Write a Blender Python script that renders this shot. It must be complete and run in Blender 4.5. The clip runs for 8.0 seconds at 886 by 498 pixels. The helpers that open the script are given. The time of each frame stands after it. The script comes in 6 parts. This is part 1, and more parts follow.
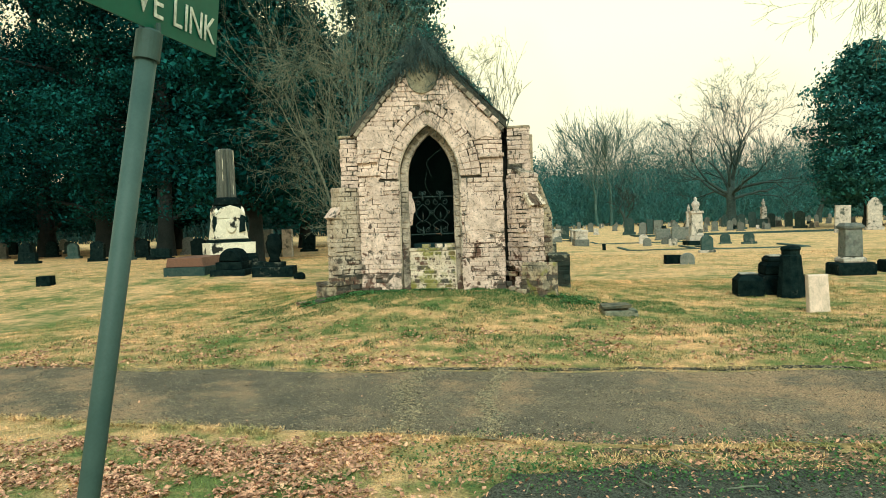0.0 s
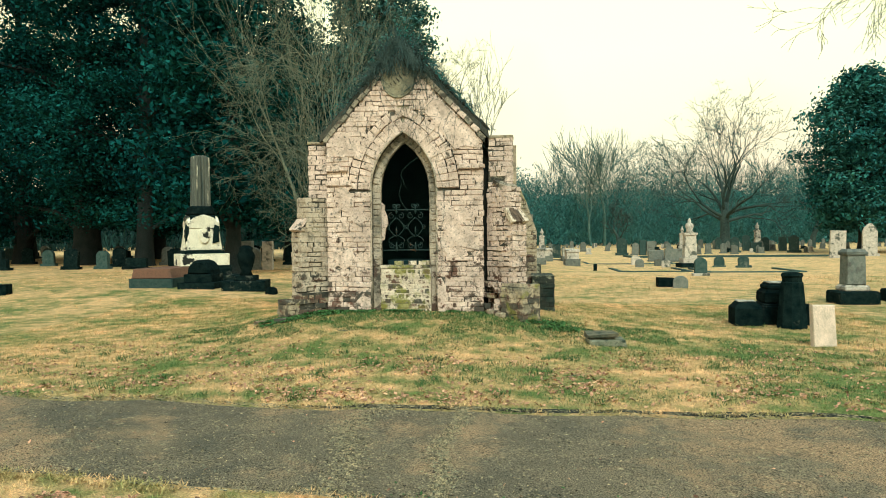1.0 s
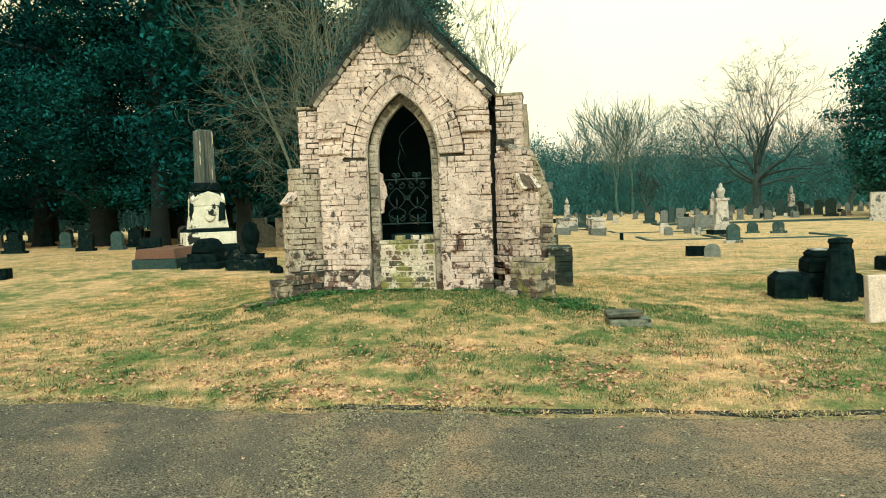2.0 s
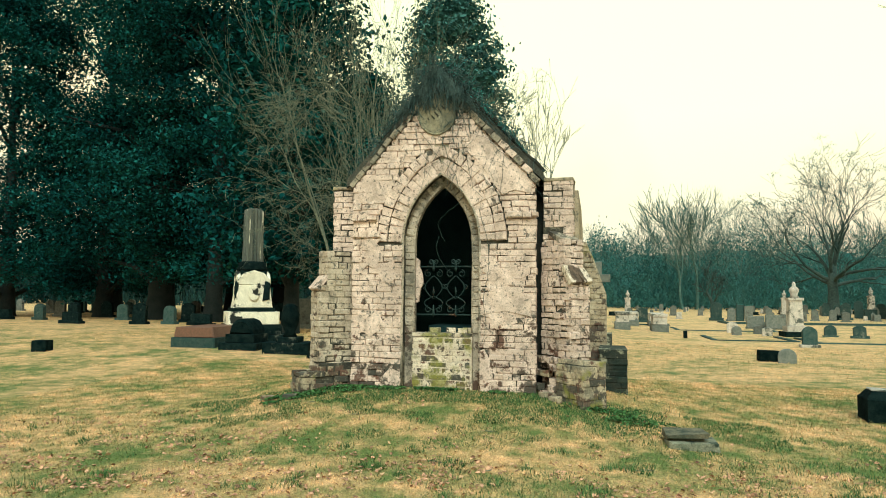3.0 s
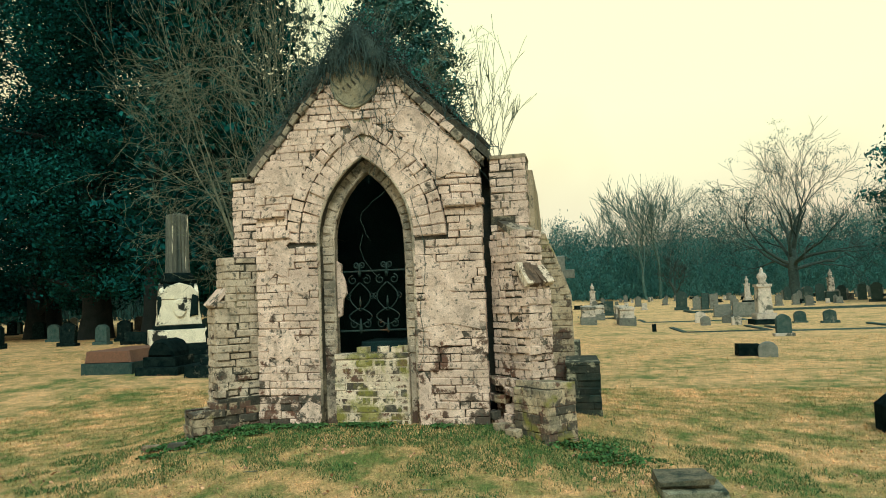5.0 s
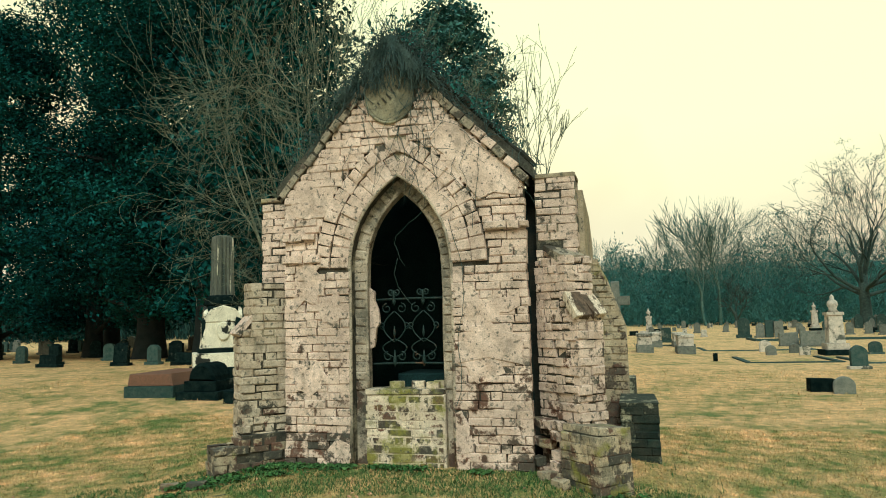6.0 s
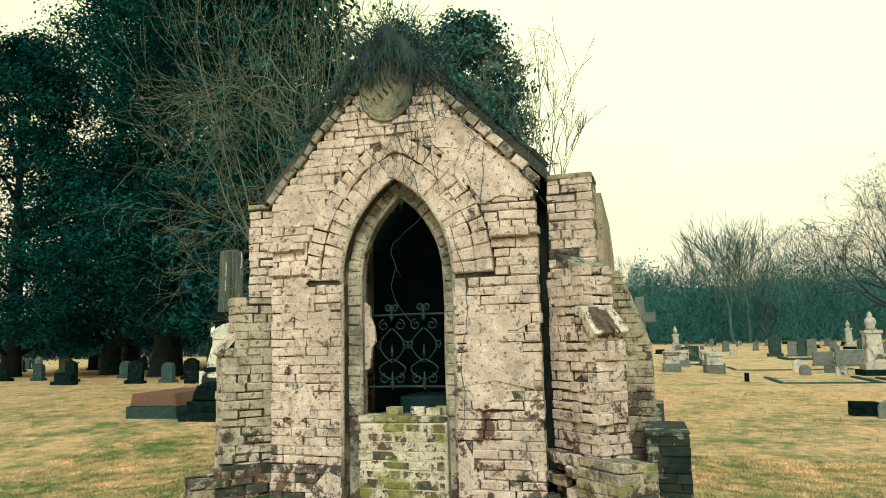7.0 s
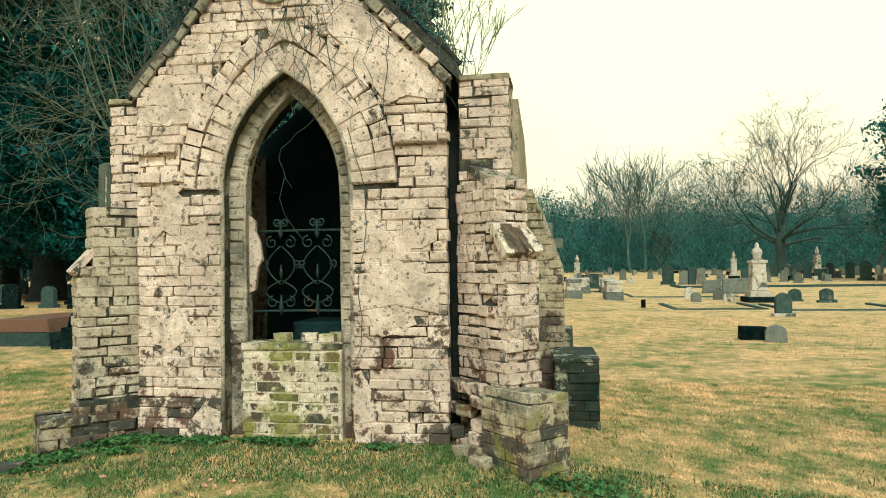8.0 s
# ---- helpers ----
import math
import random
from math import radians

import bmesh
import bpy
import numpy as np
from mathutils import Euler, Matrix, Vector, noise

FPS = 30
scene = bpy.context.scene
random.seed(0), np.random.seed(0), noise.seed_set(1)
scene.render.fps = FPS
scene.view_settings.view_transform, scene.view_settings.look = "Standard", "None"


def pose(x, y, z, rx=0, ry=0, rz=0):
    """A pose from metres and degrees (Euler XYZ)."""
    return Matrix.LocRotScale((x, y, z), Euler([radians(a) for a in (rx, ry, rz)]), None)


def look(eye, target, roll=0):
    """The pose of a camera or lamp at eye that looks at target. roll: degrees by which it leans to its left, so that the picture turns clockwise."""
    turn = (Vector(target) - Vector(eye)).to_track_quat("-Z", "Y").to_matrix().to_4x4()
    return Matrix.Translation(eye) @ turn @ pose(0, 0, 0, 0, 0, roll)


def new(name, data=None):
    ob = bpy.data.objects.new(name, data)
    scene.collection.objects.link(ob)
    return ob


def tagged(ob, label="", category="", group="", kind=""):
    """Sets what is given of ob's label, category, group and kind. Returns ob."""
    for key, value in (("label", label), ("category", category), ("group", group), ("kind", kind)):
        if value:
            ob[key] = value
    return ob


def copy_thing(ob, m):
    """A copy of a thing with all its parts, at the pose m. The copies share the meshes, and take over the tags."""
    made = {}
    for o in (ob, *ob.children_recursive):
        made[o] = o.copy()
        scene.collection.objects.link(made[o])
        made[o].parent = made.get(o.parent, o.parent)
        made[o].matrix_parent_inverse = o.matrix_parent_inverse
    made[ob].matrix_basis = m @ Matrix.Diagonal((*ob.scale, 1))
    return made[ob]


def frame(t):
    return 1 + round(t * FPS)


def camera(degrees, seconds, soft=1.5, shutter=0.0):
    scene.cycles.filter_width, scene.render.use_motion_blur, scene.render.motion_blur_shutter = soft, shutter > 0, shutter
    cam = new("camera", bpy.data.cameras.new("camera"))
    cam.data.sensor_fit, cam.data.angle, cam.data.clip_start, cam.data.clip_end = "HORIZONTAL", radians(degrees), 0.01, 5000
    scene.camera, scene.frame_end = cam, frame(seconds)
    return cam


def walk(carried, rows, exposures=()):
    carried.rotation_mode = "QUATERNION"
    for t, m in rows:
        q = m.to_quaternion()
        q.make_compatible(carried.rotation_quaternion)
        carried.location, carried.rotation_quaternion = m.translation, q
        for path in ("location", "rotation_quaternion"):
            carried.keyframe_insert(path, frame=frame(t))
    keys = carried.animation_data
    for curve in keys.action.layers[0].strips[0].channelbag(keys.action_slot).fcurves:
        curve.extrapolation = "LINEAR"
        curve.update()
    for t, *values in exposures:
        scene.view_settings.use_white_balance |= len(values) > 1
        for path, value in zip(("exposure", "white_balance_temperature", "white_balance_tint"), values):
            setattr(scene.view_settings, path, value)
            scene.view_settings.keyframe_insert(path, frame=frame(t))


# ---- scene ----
cam = camera(66.0, 8.0, 1.0)
PATH = [
    (0, (1.279, -3.661, 1.135), (1.048, -1.676, 1.055), -2.0),
    (0.5, (1.338, -3.155, 1.092), (1.191, -1.164, 0.986), 0.3),
    (1, (1.479, -2.746, 1.126), (1.267, -0.757, 1.092), -0.6),
    (1.2, (1.554, -2.484, 1.123), (1.294, -0.502, 1.087), -1.7),
    (2.3, (1.746, -1.531, 1.096), (1.424, 0.439, 0.97), -2.0),
    (2.5, (1.797, -1.35, 1.142), (1.393, 0.607, 1.065), -1.3),
    (3, (1.798, -0.92, 1.165), (1.342, 1.023, 1.305), 0.4),
    (3.5, (1.816, -0.516, 1.226), (1.423, 1.443, 1.318), -1.7),
    (4, (1.896, -0.103, 1.225), (1.565, 1.869, 1.272), -1.2),
    (5.3, (1.784, 0.981, 1.289), (1.424, 2.941, 1.454), -3.3),
    (5.5, (1.852, 1.056, 1.311), (1.484, 3.014, 1.487), -4.0),
    (6, (1.811, 1.381, 1.339), (1.312, 3.306, 1.547), -1.6),
    (6.5, (1.754, 1.695, 1.36), (1.279, 3.626, 1.572), -1.2),
    (7, (1.818, 2.074, 1.343), (1.256, 3.976, 1.603), -1.5),
    (7.5, (1.795, 2.4, 1.261), (1.34, 4.345, 1.168), -2.2),
    (8, (1.727, 2.705, 1.284), (1.415, 4.68, 1.327), -0.9),
]
walk(cam, [(t, look(eye, target, roll)) for t, eye, target, roll in PATH], [(0.0, 0.78, 6000.0, -11.5), (2.5, 0.88, 6000.0, -11.5), (3.5, 0.62, 6000.0, -11.5), (5.5, 0.42, 6000.0, -11.5), (7.0, 0.68, 6000.0, -11.5), (7.5, 0.88, 6000.0, -11.5), (8.0, 0.80, 6000.0, -11.5)])

# ---- world, sun, exposure ----
SUN_ELEV, SUN_AZ = 46.0, 168.0   # a veiled sun high behind the walker


def make_world():
    w = bpy.data.worlds.new("overcast_sky")
    scene.world = w
    w.use_nodes = True
    nt = w.node_tree
    nt.nodes.clear()
    out = nt.nodes.new("ShaderNodeOutputWorld")
    bg = nt.nodes.new("ShaderNodeBackground")
    sky = nt.nodes.new("ShaderNodeTexSky")
    sky.sky_type, sky.sun_disc = "NISHITA", False
    sky.sun_elevation, sky.sun_rotation = radians(SUN_ELEV), radians(SUN_AZ)
    co = nt.nodes.new("ShaderNodeTexCoord")
    sep = nt.nodes.new("ShaderNodeSeparateXYZ")
    ramp = nt.nodes.new("ShaderNodeValToRGB")
    ramp.color_ramp.elements[0].position, ramp.color_ramp.elements[0].color = 0.0, (0.82, 0.62, 0.49, 1)
    ramp.color_ramp.elements[1].position, ramp.color_ramp.elements[1].color = 0.25, (1.19, 1.00, 0.625, 1)
    high = ramp.color_ramp.elements.new(0.48)
    high.color = (1.15, 1.06, 0.63, 1)
    zenith = ramp.color_ramp.elements.new(0.80)
    zenith.color = (0.46, 0.70, 0.86, 1)
    noi = nt.nodes.new("ShaderNodeTexNoise")
    noi.inputs["Scale"].default_value, noi.inputs["Detail"].default_value = 1.5, 4
    cl = nt.nodes.new("ShaderNodeValToRGB")
    cl.color_ramp.elements[0].position, cl.color_ramp.elements[0].color = 0.40, (0.84, 0.70, 0.67, 1)
    cl.color_ramp.elements[1].position, cl.color_ramp.elements[1].color = 0.58, (1.0, 1.0, 1.0, 1)
    mul = nt.nodes.new("ShaderNodeMix")
    mul.data_type, mul.blend_type = "RGBA", "MULTIPLY"
    mul.inputs[0].default_value = 0.8
    mix = nt.nodes.new("ShaderNodeMix")
    mix.data_type = "RGBA"
    mix.inputs[0].default_value = 0.94
    sc = nt.nodes.new("ShaderNodeMix")
    sc.data_type, sc.blend_type = "RGBA", "MULTIPLY"
    sc.inputs[0].default_value = 1.0
    sc.inputs[7].default_value = (0.08, 0.08, 0.08, 1)
    nt.links.new(co.outputs["Generated"], sep.inputs[0])
    nt.links.new(sep.outputs["Z"], ramp.inputs[0])
    nt.links.new(co.outputs["Generated"], noi.inputs["Vector"])
    nt.links.new(noi.outputs[0], cl.inputs[0])
    nt.links.new(ramp.outputs[0], mul.inputs[6])
    nt.links.new(cl.outputs[0], mul.inputs[7])
    nt.links.new(sky.outputs[0], sc.inputs[6])
    nt.links.new(sc.outputs[2], mix.inputs[6])
    nt.links.new(mul.outputs[2], mix.inputs[7])
    nt.links.new(mix.outputs[2], bg.inputs[0])
    bg.inputs[1].default_value = SKY
    nt.links.new(bg.outputs[0], out.inputs[0])


SKY = 0.86
make_world()
sun = new("sun", bpy.data.lights.new("sun", "SUN"))
sun.data.energy, sun.data.angle, sun.data.color = 1.8, radians(18), (1.0, 0.93, 0.80)
sun.matrix_world = look((0, 0, 0), (-math.sin(radians(SUN_AZ)) * math.cos(radians(SUN_ELEV)), -math.cos(radians(SUN_AZ)) * math.cos(radians(SUN_ELEV)), -math.sin(radians(SUN_ELEV))))


# ---- materials ----
def surface(name, c1, c2, scale=4.0, fine=60.0, rough=0.9, bump=0.3, c3=None, c3_scale=1.2, c3_at=0.55, vary=0.0, dist=0.01, metal=0.0, island=False, soft=0.12, grain_range=(0.62, 1.3), stretch=1.0, spec=0.25, dry=None):
    """Two colours mixed by noise, fine grain, patches of a third colour, relief."""
    m = bpy.data.materials.new(name)
    m.use_nodes = True
    nt = m.node_tree
    bs = nt.nodes["Principled BSDF"]
    bs.inputs["Roughness"].default_value, bs.inputs["Metallic"].default_value = rough, metal
    bs.inputs["Specular IOR Level"].default_value = spec
    geo = nt.nodes.new("ShaderNodeNewGeometry")

    def noise_at(sc, det, ro=0.6):
        n = nt.nodes.new("ShaderNodeTexNoise")
        n.inputs["Scale"].default_value, n.inputs["Detail"].default_value, n.inputs["Roughness"].default_value = sc, det, ro
        if stretch != 1.0:
            mp = nt.nodes.new("ShaderNodeVectorMath")
            mp.operation = "MULTIPLY"
            mp.inputs[1].default_value = (1.0, 1.0, stretch)
            nt.links.new(geo.outputs["Position"], mp.inputs[0])
            nt.links.new(mp.outputs[0], n.inputs["Vector"])
        else:
            nt.links.new(geo.outputs["Position"], n.inputs["Vector"])
        return n.outputs[0]

    def mixed(fac, a, b, mode="MIX"):
        x = nt.nodes.new("ShaderNodeMix")
        x.data_type, x.blend_type = "RGBA", mode
        for sock, v in ((x.inputs[0], fac), (x.inputs[6], a), (x.inputs[7], b)):
            if isinstance(v, (int, float)):
                sock.default_value = v
            elif isinstance(v, tuple):
                sock.default_value = (*v, 1)
            else:
                nt.links.new(v, sock)
        return x.outputs[2]

    def span(v, lo, hi, t0=0.0, t1=1.0):
        r = nt.nodes.new("ShaderNodeMapRange")
        r.inputs[1].default_value, r.inputs[2].default_value, r.inputs[3].default_value, r.inputs[4].default_value = lo, hi, t0, t1
        nt.links.new(v, r.inputs[0])
        return r.outputs[0]

    big, grain = noise_at(scale, 6), noise_at(fine, 3)
    col = mixed(span(big, 0.35, 0.65), c1, c2)
    if c3:
        broad = nt.nodes.new("ShaderNodeMath")
        broad.operation = "MULTIPLY_ADD"
        broad.inputs[1].default_value = 0.7
        nt.links.new(noise_at(c3_scale * 0.22, 2), broad.inputs[0])
        nt.links.new(noise_at(c3_scale, 7, 0.68), broad.inputs[2])
        patch = broad.outputs[0]
        if dry:                                # the patches thin out beyond a stretch of y
            where = nt.nodes.new("ShaderNodeSeparateXYZ")
            nt.links.new(geo.outputs["Position"], where.inputs[0])
            less = nt.nodes.new("ShaderNodeMath")
            less.operation = "SUBTRACT"
            nt.links.new(patch, less.inputs[0])
            nt.links.new(span(where.outputs["Y"], dry[0], dry[1], 0.0, dry[2]), less.inputs[1])
            patch = less.outputs[0]
        col = mixed(span(patch, c3_at + 0.35, c3_at + 0.35 + soft), col, c3)
    if vary:
        if island:
            rnd = geo.outputs["Random Per Island"]
        else:
            rnd = nt.nodes.new("ShaderNodeObjectInfo").outputs["Random"]
        k = span(rnd, 0, 1, 1 - vary, 1 + vary)
        comb = nt.nodes.new("ShaderNodeCombineColor")
        for i in range(3):
            nt.links.new(k, comb.inputs[i])
        col = mixed(1.0, col, comb.outputs[0], "MULTIPLY")
    g = span(grain, 0.33, 0.67, *grain_range)
    comb = nt.nodes.new("ShaderNodeCombineColor")
    for i in range(3):
        nt.links.new(g, comb.inputs[i])
    col = mixed(1.0, col, comb.outputs[0], "MULTIPLY")
    nt.links.new(col, bs.inputs["Base Color"])
    if bump:
        bp = nt.nodes.new("ShaderNodeBump")
        bp.inputs["Strength"].default_value, bp.inputs["Distance"].default_value = bump, dist
        nt.links.new(grain, bp.inputs["Height"])
        nt.links.new(bp.outputs[0], bs.inputs["Normal"])
    m["nodes"] = 1
    return m


def painted_brick(name, island=False, bare=0.605, paint=(0.82, 0.650, 0.590), moss=0.0, soot=0.61, splash=0.15):
    """Old red brick under limewash that has flaked off, most of all near the ground; lichen and soot."""
    m = bpy.data.materials.new(name)
    m.use_nodes = True
    nt = m.node_tree
    bs = nt.nodes["Principled BSDF"]
    bs.inputs["Roughness"].default_value = 0.95
    bs.inputs["Specular IOR Level"].default_value = 0.15
    geo = nt.nodes.new("ShaderNodeNewGeometry")

    def noise_at(sc, det=6, ro=0.62, shift=0.0):
        n = nt.nodes.new("ShaderNodeTexNoise")
        n.inputs["Scale"].default_value, n.inputs["Detail"].default_value, n.inputs["Roughness"].default_value = sc, det, ro
        mp = nt.nodes.new("ShaderNodeVectorMath")
        mp.inputs[1].default_value = (shift, shift * 1.7, -shift)
        nt.links.new(geo.outputs["Position"], mp.inputs[0])
        nt.links.new(mp.outputs[0], n.inputs["Vector"])
        return n.outputs[0]

    def mixed(fac, a, b, mode="MIX"):
        x = nt.nodes.new("ShaderNodeMix")
        x.data_type, x.blend_type = "RGBA", mode
        for sock, v in ((x.inputs[0], fac), (x.inputs[6], a), (x.inputs[7], b)):
            if isinstance(v, (int, float)):
                sock.default_value = v
            elif isinstance(v, tuple):
                sock.default_value = (*v, 1)
            else:
                nt.links.new(v, sock)
        return x.outputs[2]

    def span(v, lo, hi, t0=0.0, t1=1.0):
        r = nt.nodes.new("ShaderNodeMapRange")
        r.inputs[1].default_value, r.inputs[2].default_value, r.inputs[3].default_value, r.inputs[4].default_value = lo, hi, t0, t1
        nt.links.new(v, r.inputs[0])
        return r.outputs[0]

    def math_op(op, a, b):
        x = nt.nodes.new("ShaderNodeMath")
        x.operation = op
        for sock, v in ((x.inputs[0], a), (x.inputs[1], b)):
            if isinstance(v, (int, float)):
                sock.default_value = v
            else:
                nt.links.new(v, sock)
        return x.outputs[0]

    rnd = geo.outputs["Random Per Island"] if island else nt.nodes.new("ShaderNodeObjectInfo").outputs["Random"]
    sep = nt.nodes.new("ShaderNodeSeparateXYZ")
    nt.links.new(geo.outputs["Position"], sep.inputs[0])
    brick = mixed(rnd, (0.145, 0.070, 0.053), (0.062, 0.060, 0.053))
    washed = mixed(span(noise_at(6.0), 0.36, 0.66), paint, (paint[0] * 0.64, paint[1] * 0.60, paint[2] * 0.56))
    washed = mixed(math_op("MULTIPLY", rnd, 0.28), washed, (paint[0] * 0.6, paint[1] * 0.6, paint[2] * 0.57))
    washed = mixed(span(noise_at(1.5, 5, 0.65, 4.0), 0.44, 0.66, 0.0, 0.62), washed, (paint[0] * 0.46, paint[1] * 0.45, paint[2] * 0.44))
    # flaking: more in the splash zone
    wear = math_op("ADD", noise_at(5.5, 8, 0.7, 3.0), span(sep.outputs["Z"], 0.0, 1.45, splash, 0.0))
    wear = math_op("ADD", wear, span(rnd, 0.0, 1.0, -0.045, 0.045))
    col = mixed(span(wear, bare, bare + 0.05), washed, brick)
    col = mixed(span(noise_at(2.6, 8, 0.72, 9.0), soot, soot + 0.12, 0.0, 0.7), col, (0.07, 0.075, 0.065))
    if moss:
        col = mixed(span(noise_at(4.0, 6, 0.6, 5.0), 0.62 - moss, 0.72 - moss, 0.0, 0.8), col, (0.22, 0.215, 0.055))
    col = mixed(span(noise_at(26.0, 4, 0.6, 2.0), 0.575, 0.64, 0.0, 0.8), col, (0.075, 0.080, 0.074))
    col = mixed(span(noise_at(11.0, 6, 0.7, 6.0), 0.52, 0.64, 0.0, 0.5), col, (paint[0] * 0.3, paint[1] * 0.32, paint[2] * 0.31))
    grain = noise_at(90.0, 3)
    g = span(grain, 0.3, 0.7, 0.74, 1.22)
    comb = nt.nodes.new("ShaderNodeCombineColor")
    for i in range(3):
        nt.links.new(g, comb.inputs[i])
    col = mixed(1.0, col, comb.outputs[0], "MULTIPLY")
    nt.links.new(col, bs.inputs["Base Color"])
    bp = nt.nodes.new("ShaderNodeBump")
    bp.inputs["Strength"].default_value, bp.inputs["Distance"].default_value = 0.55, 0.012
    h = math_op("ADD", math_op("MULTIPLY", grain, 0.5), noise_at(28.0, 5, 0.7))
    nt.links.new(h, bp.inputs["Height"])
    nt.links.new(bp.outputs[0], bs.inputs["Normal"])
    return m


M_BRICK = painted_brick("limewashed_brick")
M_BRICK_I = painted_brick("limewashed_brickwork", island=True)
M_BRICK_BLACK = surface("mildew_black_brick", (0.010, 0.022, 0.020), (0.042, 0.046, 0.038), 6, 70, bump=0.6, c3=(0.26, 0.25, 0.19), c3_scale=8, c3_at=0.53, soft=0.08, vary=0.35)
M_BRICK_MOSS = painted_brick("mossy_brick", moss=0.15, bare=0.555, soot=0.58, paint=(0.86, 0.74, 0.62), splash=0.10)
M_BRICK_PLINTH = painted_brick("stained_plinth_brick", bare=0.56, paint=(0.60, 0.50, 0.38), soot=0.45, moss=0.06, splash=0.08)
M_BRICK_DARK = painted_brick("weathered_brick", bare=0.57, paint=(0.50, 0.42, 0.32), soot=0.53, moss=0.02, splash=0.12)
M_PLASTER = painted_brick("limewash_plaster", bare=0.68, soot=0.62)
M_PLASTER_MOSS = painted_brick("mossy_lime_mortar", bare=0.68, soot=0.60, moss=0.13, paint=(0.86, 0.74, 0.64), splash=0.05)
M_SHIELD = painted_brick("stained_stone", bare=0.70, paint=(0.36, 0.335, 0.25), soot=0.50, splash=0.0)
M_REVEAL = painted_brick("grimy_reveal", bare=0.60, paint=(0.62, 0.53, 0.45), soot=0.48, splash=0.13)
# dirt plus the left buttress's shadow, both mixed into a greyer limewash
M_BRICK_GREY = painted_brick("dirty_and_shaded_limewash", bare=0.60, paint=(0.62, 0.525, 0.44), soot=0.55, splash=0.07)
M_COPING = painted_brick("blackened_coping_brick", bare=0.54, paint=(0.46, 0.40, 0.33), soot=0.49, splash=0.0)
M_CAPSTONE = surface("streaked_capstone", (0.055, 0.043, 0.034), (0.15, 0.10, 0.075), 9, 70, bump=0.7, c3=(0.60, 0.50, 0.41), c3_scale=8, c3_at=0.53, soft=0.06, stretch=0.4)
# near-black that stands for shade in gaps; the vine mat shares it
M_CRACK = surface("dark_shade_and_vine", (0.008, 0.014, 0.014), (0.030, 0.028, 0.021), 8, 50, bump=0.5)
M_MORTAR = surface("old_mortar", (0.075, 0.068, 0.055), (0.03, 0.032, 0.028), 9, 80, bump=0.6, c3=(0.34, 0.30, 0.23), c3_scale=4, c3_at=0.57)
# the unlit room's darkness is put into this teal-black colour
M_INSIDE = surface("shade_dark_inner_plaster", (0.009, 0.033, 0.038), (0.020, 0.054, 0.058), 3, 50)
M_ROOF = surface("rotten_roof", (0.045, 0.05, 0.045), (0.09, 0.085, 0.07), 6, 50, bump=0.7)
M_IRON = surface("painted_iron", (0.009, 0.026, 0.028), (0.022, 0.042, 0.043), 20, 120, rough=0.6, bump=0.2, c3=(0.10, 0.06, 0.04), c3_scale=14, c3_at=0.6)
M_GRASS = surface("winter_lawn", (0.79, 0.470, 0.242), (0.45, 0.305, 0.145), 5.0, 60, bump=1.0, c3=(0.130, 0.168, 0.050), c3_scale=3.4, c3_at=0.355, dist=0.03, soft=0.28, dry=(9.0, 22.0, 0.11))
M_BLADE = surface("grass_blade", (0.86, 0.500, 0.262), (0.47, 0.320, 0.152), 5.0, 30, bump=0, c3=(0.140, 0.190, 0.057), c3_scale=3.4, c3_at=0.355, vary=0.40, island=True, soft=0.28, dry=(9.0, 22.0, 0.11))
M_ROAD = surface("worn_asphalt", (0.082, 0.072, 0.054), (0.160, 0.125, 0.084), 1.5, 95, bump=1.0, c3=(0.25, 0.165, 0.10), c3_scale=1.3, c3_at=0.48, dist=0.014, grain_range=(0.05, 2.0), soft=0.14)
M_ROAD_DARK = surface("dark_asphalt", (0.030, 0.038, 0.031), (0.062, 0.062, 0.046), 1.6, 88, bump=1.0, c3=(0.15, 0.12, 0.07), c3_scale=1.6, c3_at=0.62, dist=0.014, grain_range=(0.0, 2.3), soft=0.14)
M_SOIL = surface("trodden_dirt", (0.055, 0.058, 0.036), (0.14, 0.105, 0.058), 4.0, 70, bump=1.0, c3=(0.34, 0.22, 0.12), c3_scale=5.0, c3_at=0.60, dist=0.02, grain_range=(0.1, 2.0))
M_GRIT = surface("road_grit", (0.24, 0.185, 0.11), (0.10, 0.10, 0.072), 30, 90, bump=0, vary=0.92, island=True)
M_GREY = surface("grey_granite", (0.09, 0.105, 0.10), (0.16, 0.165, 0.15), 9, 120, rough=0.75, c3=(0.06, 0.06, 0.055), c3_scale=5, c3_at=0.58, vary=0.2)
M_DARK = surface("mildewed_granite", (0.002, 0.007, 0.008), (0.010, 0.019, 0.019), 8, 90, rough=1.0, c3=(0.075, 0.08, 0.07), c3_scale=6, c3_at=0.66, vary=0.25, spec=0.02)
M_SLATE = surface("grey_slate", (0.028, 0.060, 0.060), (0.060, 0.088, 0.084), 8, 90, rough=0.9, c3=(0.16, 0.17, 0.15), c3_scale=6, c3_at=0.62, vary=0.3, spec=0.05)
M_MARBLE = surface("weathered_marble", (0.78, 0.72, 0.60), (0.62, 0.57, 0.47), 5, 90, rough=0.7, c3=(0.015, 0.018, 0.017), c3_scale=3.2, c3_at=0.55, vary=0.1, soft=0.05)
M_SHAFT = surface("streaked_marble", (0.030, 0.042, 0.042), (0.11, 0.115, 0.10), 7, 90, rough=0.7, c3=(0.72, 0.66, 0.55), c3_scale=9.0, c3_at=0.56, soft=0.06, stretch=0.10)
M_WHITE = surface("white_marble", (0.55, 0.48, 0.43), (0.34, 0.32, 0.29), 6, 90, rough=0.7, c3=(0.07, 0.08, 0.072), c3_scale=5, c3_at=0.535, vary=0.12)
